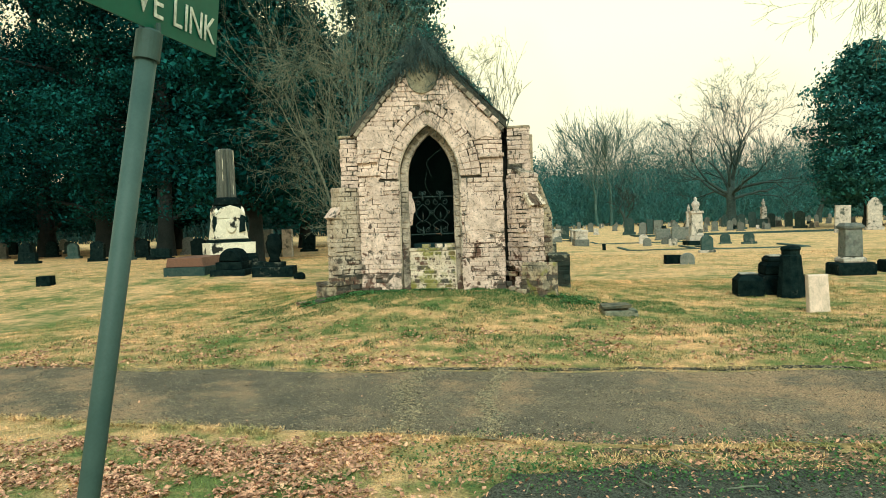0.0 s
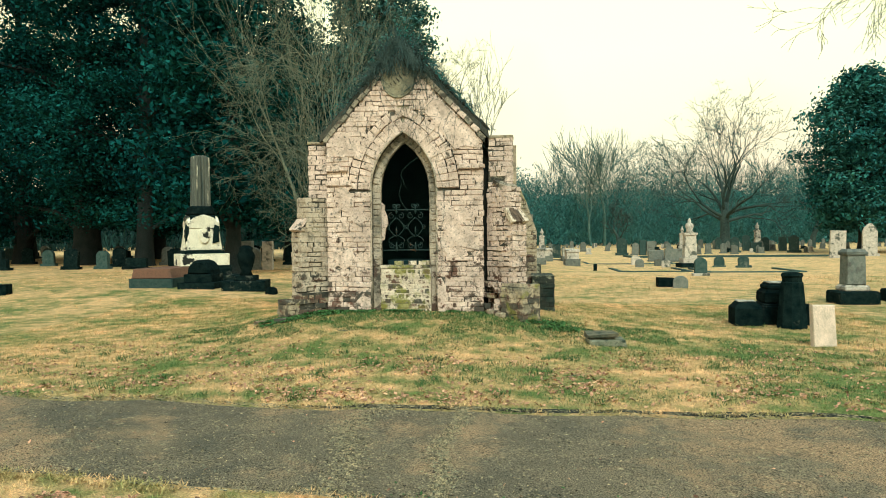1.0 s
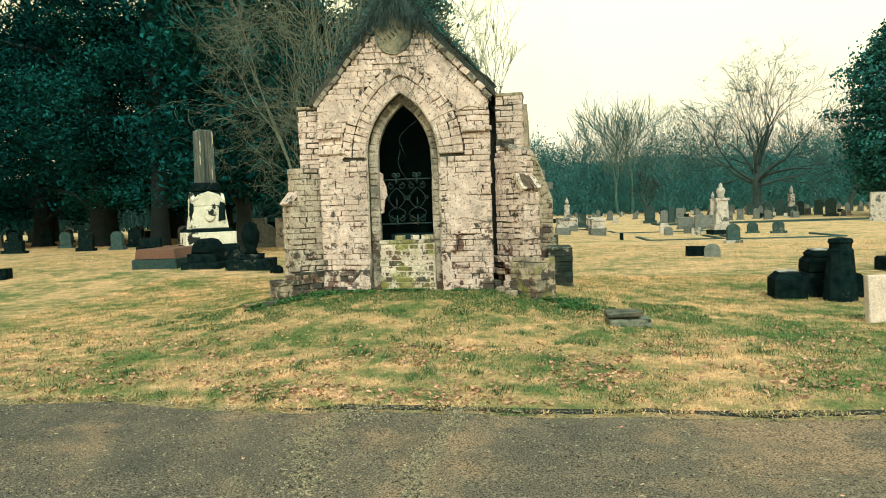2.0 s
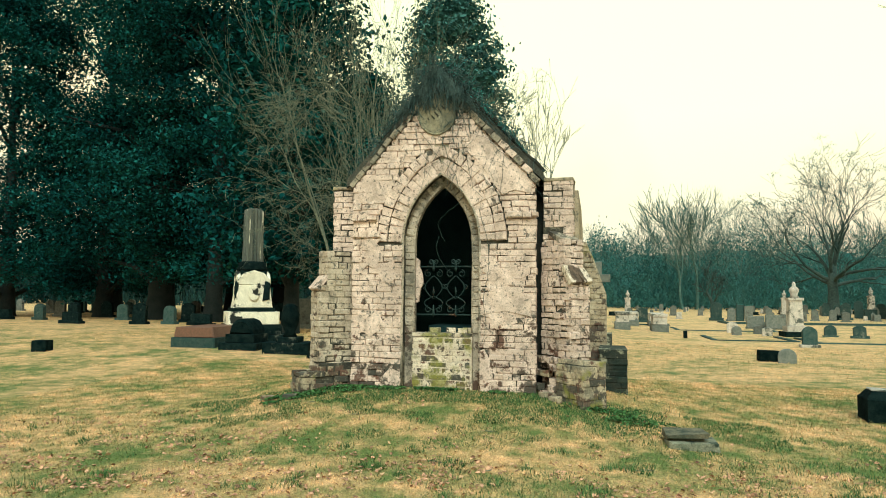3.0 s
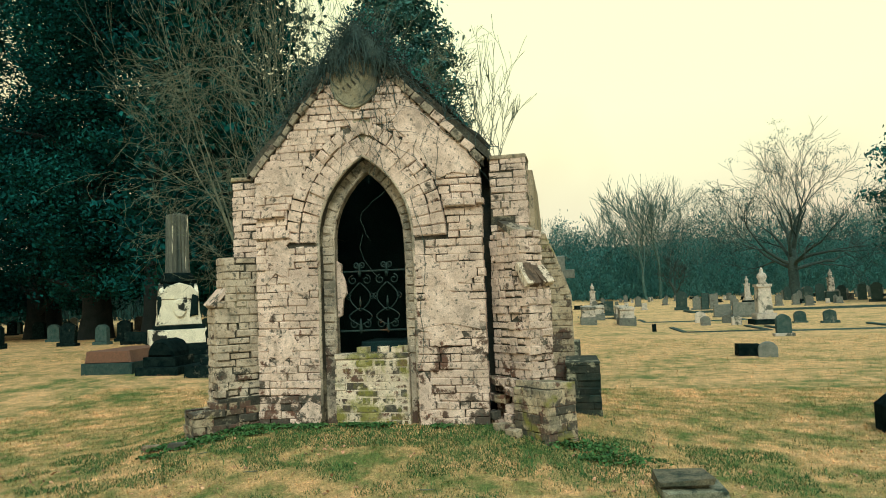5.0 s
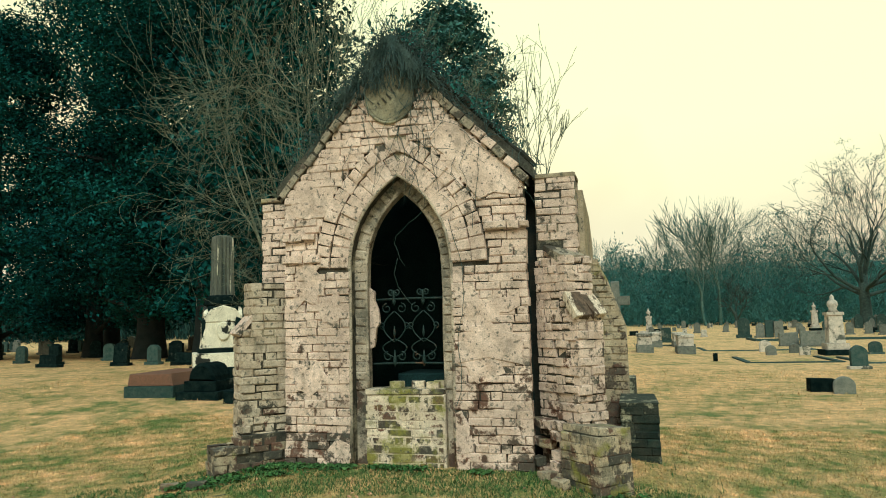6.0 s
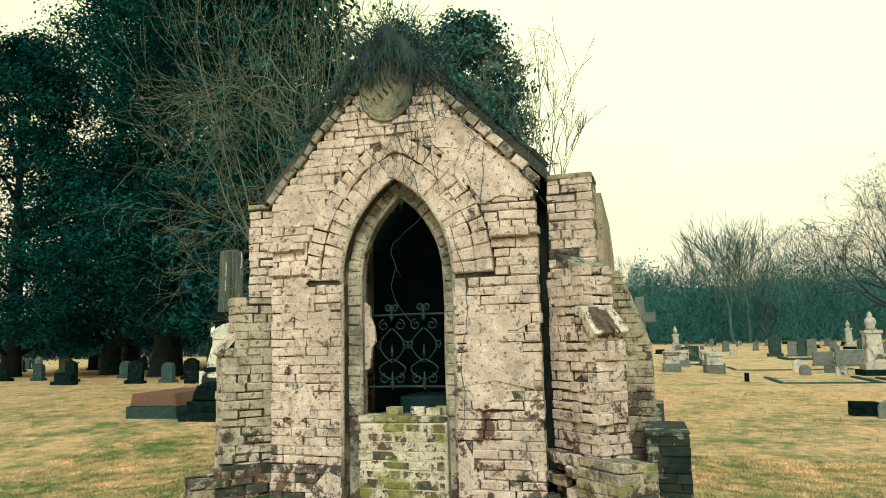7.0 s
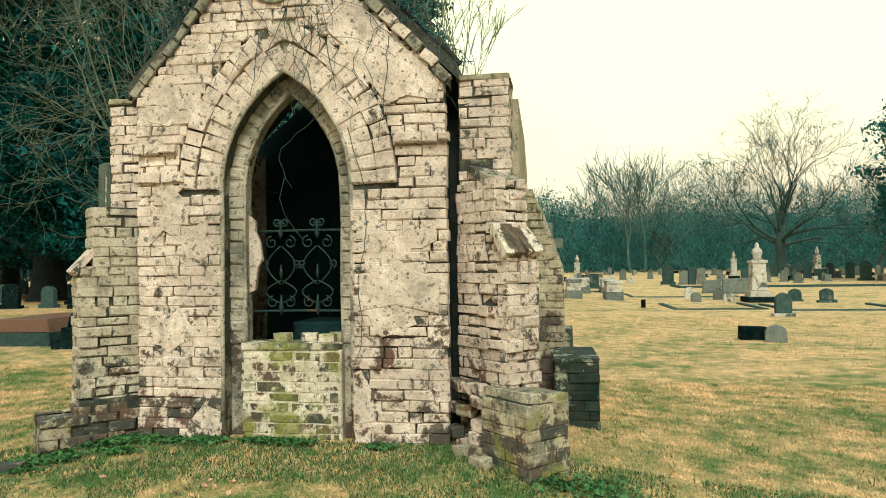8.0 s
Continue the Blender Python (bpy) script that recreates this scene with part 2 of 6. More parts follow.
M_TAN = surface("stained_marble", (0.70, 0.55, 0.47), (0.50, 0.41, 0.34), 7, 90, rough=0.8, c3=(0.13, 0.12, 0.08), c3_scale=6, c3_at=0.56)
M_STONE = surface("lichened_stone", (0.05, 0.058, 0.044), (0.15, 0.13, 0.09), 9, 80, rough=0.9, bump=0.6, c3=(0.018, 0.03, 0.025), c3_scale=8, c3_at=0.54)
M_PALESLAB = surface("pale_lichened_stone", (0.10, 0.115, 0.085), (0.30, 0.285, 0.22), 7, 80, rough=0.9, bump=0.6, c3=(0.03, 0.045, 0.035), c3_scale=7, c3_at=0.55)
M_RED = surface("red_granite", (0.17, 0.085, 0.06), (0.13, 0.07, 0.05), 20, 150, rough=0.6)
M_BARK = surface("grey_bark", (0.10, 0.095, 0.08), (0.17, 0.155, 0.125), 5, 60, bump=0.6)
M_TWIG = surface("bare_twig", (0.084, 0.104, 0.080), (0.165, 0.174, 0.128), 3, 30, bump=0)
M_VINE = surface("dead_vine", (0.026, 0.052, 0.055), (0.062, 0.092, 0.091), 8, 40, bump=0)
# the crown's shadow on the trunk is put into this bark colour
M_DTRUNK = surface("shade_dark_trunk", (0.006, 0.013, 0.015), (0.017, 0.022, 0.023), 3, 30, bump=0.6)
# shade within the dense crowns is part of this dark leaf colour
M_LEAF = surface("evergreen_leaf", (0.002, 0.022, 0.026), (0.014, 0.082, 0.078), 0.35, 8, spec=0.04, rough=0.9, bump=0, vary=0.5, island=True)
# light and haze on the tree beyond the chapel, put into its leaf colour
M_LEAF2 = surface("haze_lit_leaf", (0.022, 0.085, 0.090), (0.060, 0.160, 0.150), 0.6, 8, rough=0.8, bump=0, vary=0.4, island=True)
# leaf colour with distance haze mixed in; the ivy shares it
M_LEAFFAR = surface("haze_tinted_leaf", (0.012, 0.085, 0.088), (0.034, 0.135, 0.125), 0.3, 4, rough=0.9, bump=0, vary=0.4, island=True)
# bank and woods: distance haze is painted in as pale blue-green
M_WOODBANK = surface("hazed_wood_bank", (0.026, 0.116, 0.116), (0.050, 0.142, 0.138), 0.25, 1.2, bump=1.0, dist=0.6)
M_WOODS = surface("hazed_far_woods", (0.032, 0.120, 0.119), (0.062, 0.148, 0.143), 0.10, 2, bump=0, vary=0.18, island=True)
# undergrowth darkened in colour for the shade under the trees
M_HEDGE = surface("shade_dark_undergrowth", (0.004, 0.022, 0.023), (0.014, 0.045, 0.044), 0.2, 3, bump=0, vary=0.4, island=True)
# twigs and crowns of the far wood, lightened in colour for the haze
M_FARTWIG = surface("hazed_far_twig", (0.050, 0.108, 0.104), (0.088, 0.136, 0.126), 0.2, 3, bump=0)
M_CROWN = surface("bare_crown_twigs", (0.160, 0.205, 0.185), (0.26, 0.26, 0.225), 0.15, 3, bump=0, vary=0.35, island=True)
M_OAK = surface("oak_bark", (0.020, 0.042, 0.041), (0.044, 0.062, 0.058), 0.8, 6, bump=0)
M_WEED = surface("green_weed", (0.032, 0.095, 0.030), (0.070, 0.140, 0.045), 9, 20, bump=0, vary=0.4, island=True)
M_DEADLEAF = surface("fallen_leaf", (0.22, 0.105, 0.068), (0.56, 0.31, 0.20), 22, 90, bump=0, c3=(0.50, 0.31, 0.19), c3_scale=14, c3_at=0.56, vary=0.6, island=True)
M_POLE = surface("galvanised_pole", (0.030, 0.062, 0.058), (0.046, 0.082, 0.076), 6, 150, rough=0.6, metal=0.0, bump=0.05, grain_range=(0.93, 1.06))
M_SIGN = surface("green_sign_sheet", (0.0, 0.085, 0.055), (0.0, 0.10, 0.062), 5, 60, rough=0.5, bump=0, grain_range=(0.95, 1.05))
M_LETTER = surface("reflective_lettering", (0.62, 0.66, 0.60), (0.55, 0.60, 0.55), 9, 60, rough=0.5, bump=0)


# ---- geometry helpers ----
class Geo:
    def __init__(self):
        self.v, self.f = [], []

    def add(self, verts, faces):
        n = len(self.v)
        self.v += [tuple(p) for p in verts]
        self.f += [tuple(i + n for i in f) for f in faces]
        return self

    def box(self, x0, x1, y0, y1, z0, z1, c=0.0, m=None, jit=0.0, rng=random):
        """A box with worn (chamfered) top, bottom and upright edges."""
        return self.prism([(x0, z0), (x1, z0), (x1, z1), (x0, z1)], y0, y1, c, m, jit, rng)

    def prism(self, poly, y0, y1, c=0.0, m=None, jit=0.0, rng=random):
        """A profile in x and z pulled from y0 to y1, its front and back edges chamfered by c."""
        n = len(poly)
        cx, cz = sum(p[0] for p in poly) / n, sum(p[1] for p in poly) / n
        rings = []
        for y, ins in ((y0, c), (y0 + c, 0), (y1 - c, 0), (y1, c)) if c else ((y0, 0), (y1, 0)):
            ring = []
            for x, z in poly:
                d = math.hypot(x - cx, z - cz) or 1
                k = 1 - ins * 1.3 / d
                p = Vector((cx + (x - cx) * k + rng.uniform(-jit, jit), y + rng.uniform(-jit, jit), cz + (z - cz) * k + rng.uniform(-jit, jit)))
                ring.append(m @ p if m else p)
            rings.append(ring)
        verts = [p for r in rings for p in r]
        faces = [tuple(range(n)), tuple(reversed(range((len(rings) - 1) * n, len(rings) * n)))]
        for r in range(len(rings) - 1):
            for i in range(n):
                j = (i + 1) % n
                faces.append((r * n + j, r * n + i, (r + 1) * n + i, (r + 1) * n + j))
        return self.add(verts, faces)

    def tube(self, pts, radii, sides=5, cap=True):
        pts = [Vector(p) for p in pts]
        verts, faces = [], []
        up = Vector((0.31, 0.17, 0.93))
        for i, p in enumerate(pts):
            d = (pts[min(i + 1, len(pts) - 1)] - pts[max(i - 1, 0)]).normalized()
            a = d.cross(up)
            a = a.normalized() if a.length > 1e-4 else Vector((1, 0, 0))
            b = d.cross(a)
            for k in range(sides):
                w = 2 * math.pi * k / sides
                verts.append(p + (a * math.cos(w) + b * math.sin(w)) * radii[i])
        for i in range(len(pts) - 1):
            for k in range(sides):
                l = (k + 1) % sides
                faces.append((i * sides + k, i * sides + l, (i + 1) * sides + l, (i + 1) * sides + k))
        if cap:
            faces.append(tuple(reversed(range(sides))))
            faces.append(tuple(range((len(pts) - 1) * sides, len(pts) * sides)))
        return self.add(verts, faces)

    def lathe(self, profile, sides=20, at=(0, 0, 0), flute=0.0):
        """A profile of (radius, z) turned round the upright axis."""
        verts, faces = [], []
        for r, z in profile:
            for k in range(sides):
                w = 2 * math.pi * k / sides
                q = r * (1 - (flute if k % 2 else 0))
                verts.append((at[0] + q * math.cos(w), at[1] + q * math.sin(w), at[2] + z))
        for i in range(len(profile) - 1):
            for k in range(sides):
                l = (k + 1) % sides
                faces.append((i * sides + k, i * sides + l, (i + 1) * sides + l, (i + 1) * sides + k))
        faces.append(tuple(reversed(range(sides))))
        faces.append(tuple(range((len(profile) - 1) * sides, len(profile) * sides)))
        return self.add(verts, faces)

    def mesh(self, name, mat, smooth=False):
        me = bpy.data.meshes.new(name)
        me.from_pydata(self.v, [], self.f)
        me.materials.append(mat)
        if smooth:
            me.polygons.foreach_set("use_smooth", [True] * len(me.polygons))
        me.update()
        return me


def part(name, geo, material, parent=None, label="", smooth=False, m=None):
    ob = new(name, geo.mesh(name, material, smooth))
    if parent:
        ob.parent = parent
    if m:
        ob.matrix_basis = m
    if label:
        ob["label"] = label
    return ob


def thing(name, label, category, at=(0, 0, 0), turn=0.0, group="", kind="", tilt=(0, 0)):
    ob = new(name)
    ob.empty_display_size = 0.1
    ob.matrix_basis = pose(at[0], at[1], at[2], tilt[0], tilt[1], turn)
    return tagged(ob, label, category, group, kind)


def cards(name, centres, normals, sizes, material, parent=None, aspect=1.6, seed=0):
    """Small leaf blades, each a bent pair of triangles."""
    rng = np.random.default_rng(seed)
    n = len(centres)
    nor = normals / (np.linalg.norm(normals, axis=1, keepdims=True) + 1e-9)
    rnd = rng.normal(size=(n, 3))
    a = np.cross(nor, rnd)
    a /= np.linalg.norm(a, axis=1, keepdims=True) + 1e-9
    b = np.cross(nor, a)
    s = sizes[:, None]
    v = np.empty((n, 4, 3))
    v[:, 0] = centres - a * s * aspect / 2
    v[:, 1] = centres + b * s * 0.42 + nor * s * 0.12
    v[:, 2] = centres + a * s * aspect / 2
    v[:, 3] = centres - b * s * 0.42 + nor * s * 0.12
    me = bpy.data.meshes.new(name)
    me.vertices.add(n * 4)
    me.vertices.foreach_set("co", v.reshape(-1))
    me.loops.add(n * 4)
    me.loops.foreach_set("vertex_index", np.arange(n * 4, dtype=np.int32))
    me.polygons.add(n)
    me.polygons.foreach_set("loop_start", np.arange(0, n * 4, 4, dtype=np.int32))
    me.polygons.foreach_set("loop_total", np.full(n, 4, dtype=np.int32))
    me.update(calc_edges=True)
    me.materials.append(material)
    ob = new(name, me)
    if parent:
        ob.parent = parent
    return ob


def strokes(name, base, heights, widths, material, lean=0.22, seed=0):
    """Bare upright twigs and saplings of a far thicket, each a slender tapering blade."""
    r = np.random.default_rng(seed)
    n = len(base)
    a = r.uniform(0, 2 * np.pi, n)
    side = np.stack([np.cos(a), np.sin(a), np.zeros(n)], 1) * widths[:, None]
    tip = base + np.stack([r.normal(0, lean, n) * heights, r.normal(0, lean, n) * heights, heights], 1)
    mid = base + (tip - base) * 0.55 + np.stack([r.normal(0, 0.08, n) * heights, r.normal(0, 0.08, n) * heights, np.zeros(n)], 1)
    v = np.empty((n, 4, 3))
    v[:, 0], v[:, 1], v[:, 2], v[:, 3] = base - side, mid + side * 0.8, tip, mid - side * 0.8
    me = bpy.data.meshes.new(name)
    me.vertices.add(n * 4)
    me.vertices.foreach_set("co", v.reshape(-1))
    me.loops.add(n * 4)
    me.loops.foreach_set("vertex_index", np.arange(n * 4, dtype=np.int32))
    me.polygons.add(n)
    me.polygons.foreach_set("loop_start", np.arange(0, n * 4, 4, dtype=np.int32))
    me.polygons.foreach_set("loop_total", np.full(n, 4, dtype=np.int32))
    me.update(calc_edges=True)
    me.materials.append(material)
    return new(name, me)


def smooth01(a, b, x):
    t = min(1.0, max(0.0, (x - a) / (b - a)))
    return t * t * (3 - 2 * t)


def gz(x, y):
    """The height of the ground: a low mound under the chapel, the drive in front, the field falling away."""
    m = 0.5 * math.exp(-((x + 0.2) / 2.6) ** 2 - ((y - 8.4) / 2.7) ** 2)
    z = -0.33 + m
    z = z if z < -0.06 else -0.06 + 0.06 * math.tanh((z + 0.06) / 0.06)
    z -= 0.05 * smooth01(4.2, 2.6, y)
    z += 0.27 * smooth01(8, 15, y) * smooth01(-1, -6, x)
    z -= 0.18 * smooth01(10, 32, y) * smooth01(1, 7, x)
    d = max(abs(x), abs(y))
    z += 0.018 * noise.noise(Vector((x * 0.8, y * 0.8, 0))) * smooth01(40, 10, d)
    return z


# ---- ground and drive ----
def ground():
    def axis(lo, hi, fine_lo, fine_hi, step):
        a = list(np.arange(fine_lo, fine_hi + 1e-6, step))
        s, p = step, fine_hi
        while p < hi:
            s *= 1.22
            p += s
            a.append(p)
        s, p = step, fine_lo
        while p > lo:
            s *= 1.22
            p -= s
            a.insert(0, p)
        return a
    xs, ys = axis(-1500, 1500, -7, 8, 0.2), axis(-1500, 1500, -5, 13, 0.2)
    g = Geo()
    g.v = [(x, y, gz(x, y)) for y in ys for x in xs]
    w = len(xs)
    g.f = [(j * w + i, j * w + i + 1, (j + 1) * w + i + 1, (j + 1) * w + i) for j in range(len(ys) - 1) for i in range(w - 1)]
    tagged(part("ground", g, M_GRASS, smooth=True), "winter lawn of straw and green patches", "ground", kind="structure")


def road_far(x):
    return 3.12 - 0.09 * (x + 0.5) * (1 if x < 0 else 0.15) + 0.10 * noise.noise(Vector((x * 0.9, 3, 0))) + 0.03 * noise.noise(Vector((x * 4, 5, 0)))


def road_near(x):
    return 1.08 - 0.13 * min(x, 2) + 0.09 * noise.noise(Vector((x * 0.8, 9, 0))) + 0.03 * noise.noise(Vector((x * 5, 2, 0)))


def road():
    g = Geo()
    xs = [-60 + i * 1.0 for i in range(54)] + [-6 + i * 0.1 for i in range(150)] + [9 + i * 1.0 for i in range(60)]
    n = 14
    for x in xs:
        a, b = road_near(x), road_far(x)
        for k in range(n):
            t = k / (n - 1)
            y = a + (b - a) * t
            z = gz(x, y) + 0.022 + 0.012 * noise.noise(Vector((x * 1.3, y * 1.3, 4)))
            g.v.append((x, y, z - (0.05 if k in (0, n - 1) else 0)))
    g.f = [(i * n + k, (i + 1) * n + k, (i + 1) * n + k + 1, i * n + k + 1) for i in range(len(xs) - 1) for k in range(n - 1)]
    tagged(part("road", g, M_ROAD, smooth=True), "narrow worn asphalt drive with ragged grass edges", "road", kind="structure")
    g = Geo()
    n = 70
    ys = [-30 + i * 1.0 for i in range(26)] + [-4 + i * 0.1 for i in range(46)]
    for y in ys:
        a = 0.75 + 0.4 * smooth01(-0.4, 0.5, y) + 0.08 * noise.noise(Vector((y * 2, 7, 0))) + 0.09 * noise.noise(Vector((y * 7, 3, 0))) - 0.05 * y
        for k in range(n):
            t = k / 69
            x = a + (6.5 - a) * t
            yy = y + (0.22 * noise.noise(Vector((x * 1.3, 1, 0))) + 0.10 * noise.noise(Vector((x * 4.0, 2, 0))) + 0.05 * noise.noise(Vector((x * 13.0, 2, 0))) if y > -0.6 else 0)
            g.v.append((x, yy, gz(x, yy) + 0.02 - (0.045 if k in (0, n - 1) or y == ys[-1] else 0)))
    g.f = [(i * n + k, i * n + k + 1, (i + 1) * n + k + 1, (i + 1) * n + k) for i in range(len(ys) - 1) for k in range(n - 1)]
    tagged(part("side_road", g, M_ROAD_DARK, smooth=True), "worn asphalt side drive meeting the lawn strip", "road", kind="structure")


def edge_shade():
    """A near-black strip painting the shade where the lawn overhangs the asphalt."""
    g = Geo()
    xs = [-0.6 + i * 0.05 for i in range(110)]
    for x in xs:
        y = road_far(x)
        w = 0.065 + 0.06 * noise.noise(Vector((x * 1.4, 1, 3))) + 0.014 * noise.noise(Vector((x * 9, 4, 3)))
        w = max(-0.01, w) * smooth01(-0.6, 0.3, x) * smooth01(4.9, 3.6, x) + 0.004
        sink = 0.0 if w > 0.008 else 0.05
        for k, o in enumerate((-w * 1.2, 0.0, w, w * 1.6)):
            g.v.append((x, y + o, gz(x, y) + (-0.012, 0.004, 0.007, -0.01)[k] - sink))
    g.f = [(i * 4 + k, (i + 1) * 4 + k, (i + 1) * 4 + k + 1, i * 4 + k + 1) for i in range(len(xs) - 1) for k in range(3)]
    tagged(part("road_edge", g, M_CRACK, smooth=True), "near-black strip painting the shade along the drive's edge", "soil", kind="structure")


def soil_strip():
    """Trodden dirt and asphalt crumbs between the drive and the side drive."""
    g = Geo()
    xs = [0.9 + i * 0.07 for i in range(80)]
    n = 12
    for x in xs:
        a = 0.30 + 0.10 * noise.noise(Vector((x * 2.2, 4, 4)))
        b = road_near(x) + 0.04
        k0 = smooth01(0.9, 1.8, x)
        for k in range(n):
            y = a + (b - a) * k / (n - 1)
            bumpy = 0.016 * noise.noise(Vector((x * 3.1, y * 3.1, 2))) + 0.010 * noise.noise(Vector((x * 8.0, y * 8.0, 6)))
            g.v.append((x, y, gz(x, y) + (0.004 + bumpy) * k0 - 0.02 * (1 - k0) - (0.03 if k in (0, n - 1) else 0)))
    g.f = [(i * n + k, (i + 1) * n + k, (i + 1) * n + k + 1, i * n + k + 1) for i in range(len(xs) - 1) for k in range(n - 1)]
    tagged(part("dirt_strip", g, M_SOIL, smooth=True), "trodden dark dirt strip between the two drives", "soil", kind="structure")


ground()
road()
edge_shade()
soil_strip()

# ---- chapel ----
CX = -0.21            # axis of the front
Y0 = 7.5              # front face
SPRING = 1.87


def arch(half, top_extra=0.0, n=14, spring=SPRING, centre_half=None):
    """Points of a pointed arch from the left springing over the top to the right one."""
    ch = half if centre_half is None else centre_half
    r = half + ch
    top = math.acos(ch / r)
    left = [(CX + ch - r * math.cos(top * i / n), spring + r * math.sin(top * i / n)) for i in range(n + 1)]
    right = [(2 * CX - x, z) for x, z in reversed(left[:-1])]
    return left + right


def arch_wall(x0, x1, z0, shoulder0, shoulder1, peak, half, y0, y1, sill=None):
    """A gabled wall with a pointed opening through it."""
    a = arch(half, centre_half=0.5)
    poly = [(x0, z0), (a[0][0], z0)] + a + [(a[-1][0], z0), (x1, z0), (x1, shoulder1), peak, (x0, shoulder0)]
    return Geo().prism(poly, y0, y1)


chapel = thing("chapel", "small ruined gothic brick chapel, limewashed, overgrown and cracked", "chapel", (0, 0, 0))
L, R = -1.40, 1.0
PEAK = (CX - 0.03, 4.03)
facade = part("front_wall", arch_wall(L + 0.01, R - 0.01, -0.25, 2.66, 2.66, PEAK, 0.50, Y0 + 0.030, Y0 + 0.14), M_MORTAR, chapel)
back_order = part("inner_wall", arch_wall(L + 0.02, R - 0.03, -0.25, 2.58, 2.58, (CX, 3.9), 0.385, Y0 + 0.145, Y0 + 0.27), M_REVEAL, chapel)
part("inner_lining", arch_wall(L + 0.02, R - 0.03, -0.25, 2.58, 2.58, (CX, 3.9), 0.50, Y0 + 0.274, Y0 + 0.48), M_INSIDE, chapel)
# sheets added inside the cracks, the shade painted on as near-black
part("crack_fill", Geo().box(R - 0.03, R + 0.10, Y0 + 0.40, Y0 + 0.47, -0.25, 2.6), M_CRACK, chapel, "near-black sheet standing for the shade deep in the crack")
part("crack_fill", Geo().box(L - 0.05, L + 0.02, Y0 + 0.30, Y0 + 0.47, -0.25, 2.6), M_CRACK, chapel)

# side and back walls, roof
BACK = 10.3
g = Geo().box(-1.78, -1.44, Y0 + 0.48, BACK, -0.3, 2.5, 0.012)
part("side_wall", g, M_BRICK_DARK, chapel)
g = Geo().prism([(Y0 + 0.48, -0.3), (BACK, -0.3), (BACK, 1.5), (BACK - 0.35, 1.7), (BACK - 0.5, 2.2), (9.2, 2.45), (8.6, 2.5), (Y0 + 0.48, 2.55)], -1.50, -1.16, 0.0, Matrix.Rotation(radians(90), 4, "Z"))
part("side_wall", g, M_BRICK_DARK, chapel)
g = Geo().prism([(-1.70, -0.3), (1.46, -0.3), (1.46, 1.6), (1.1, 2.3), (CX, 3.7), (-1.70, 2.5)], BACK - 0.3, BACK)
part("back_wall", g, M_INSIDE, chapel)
for ex, ez in ((-1.52, 2.60), (1.08, 2.62)):
    g = Geo().prism([(ex, ez), (CX - 0.02, 3.94), (CX - 0.02, 4.07), (ex, ez + 0.13)], Y0 + 0.08, BACK - 0.4, 0.0, None, 0.015)
    part("roof_slope", g, M_ROOF, chapel, "rotten roof slope under dead vines")
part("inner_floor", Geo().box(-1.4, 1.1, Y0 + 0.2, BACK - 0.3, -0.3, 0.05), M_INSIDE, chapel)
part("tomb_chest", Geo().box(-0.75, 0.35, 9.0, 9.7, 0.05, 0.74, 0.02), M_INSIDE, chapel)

# ---- bricks of the chapel ----
COURSE = 0.0765
rb = random.Random(5)


def brick_mesh(length, height, depth=0.10, k=0):
    """One worn brick: front at y=0, centred in x and z."""
    r = random.Random(100 + k)
    x, z = length / 2, height / 2
    verts = []
    ch = (0.003, 0.004, 0.003, 0.005, 0.004, 0.009, 0.011)[k // 7 % 7]
    for y, c in ((0.0, ch), (ch + 0.002, 0.0), (depth, 0.0)):
        for sx, sz in ((-1, -1), (1, -1), (1, 1), (-1, 1)):
            j = 0.006 if y < depth else 0.0
            verts.append((sx * (x - c) + r.uniform(-j, j), y + r.uniform(-0.004, 0.004) * (y < depth), sz * (z - c) + r.uniform(-j, j) * 0.7))
    faces = [(0, 1, 2, 3)]
    for a in (0, 4):
        for i in range(4):
            l = (i + 1) % 4
            faces.append((a + l, a + i, a + 4 + i, a + 4 + l))
    return verts, faces


MESHES = {}


def shared_brick(kind, mat, k):
    key = (kind, mat.name, k)
    if key not in MESHES:
        length, height = {"stretcher": (0.218, 0.079), "header": (0.104, 0.079), "tile": (0.20, 0.10)}[kind]
        g = Geo().add(*brick_mesh(length, height, 0.10, k * 7 + len(kind)))
        MESHES[key] = g.mesh("brick", mat)
    return MESHES[key]


def put_brick(parent, mat, centre, ux, uz, length, height=0.079, proud=0.0, tilt=0.0):
    """A brick on a face: ux runs along it, uz up it; its front stands proud of centre."""
    ux, uz = Vector(ux).normalized(), Vector(uz).normalized()
    inward = uz.cross(ux).normalized()
    kind = "stretcher" if length > 0.15 else "header"
    base = 0.218 if kind == "stretcher" else 0.104
    ob = new("brick", shared_brick(kind, mat, rb.randrange(7)))
    rot = Matrix((ux, inward, uz)).transposed().to_4x4() @ Matrix.Rotation(tilt, 4, "Y")
    ob.parent = parent
    ob.matrix_basis = Matrix.Translation(Vector(centre) - inward * proud) @ rot @ Matrix.Diagonal((length / base, 1, height / 0.079, 1))
    return ob


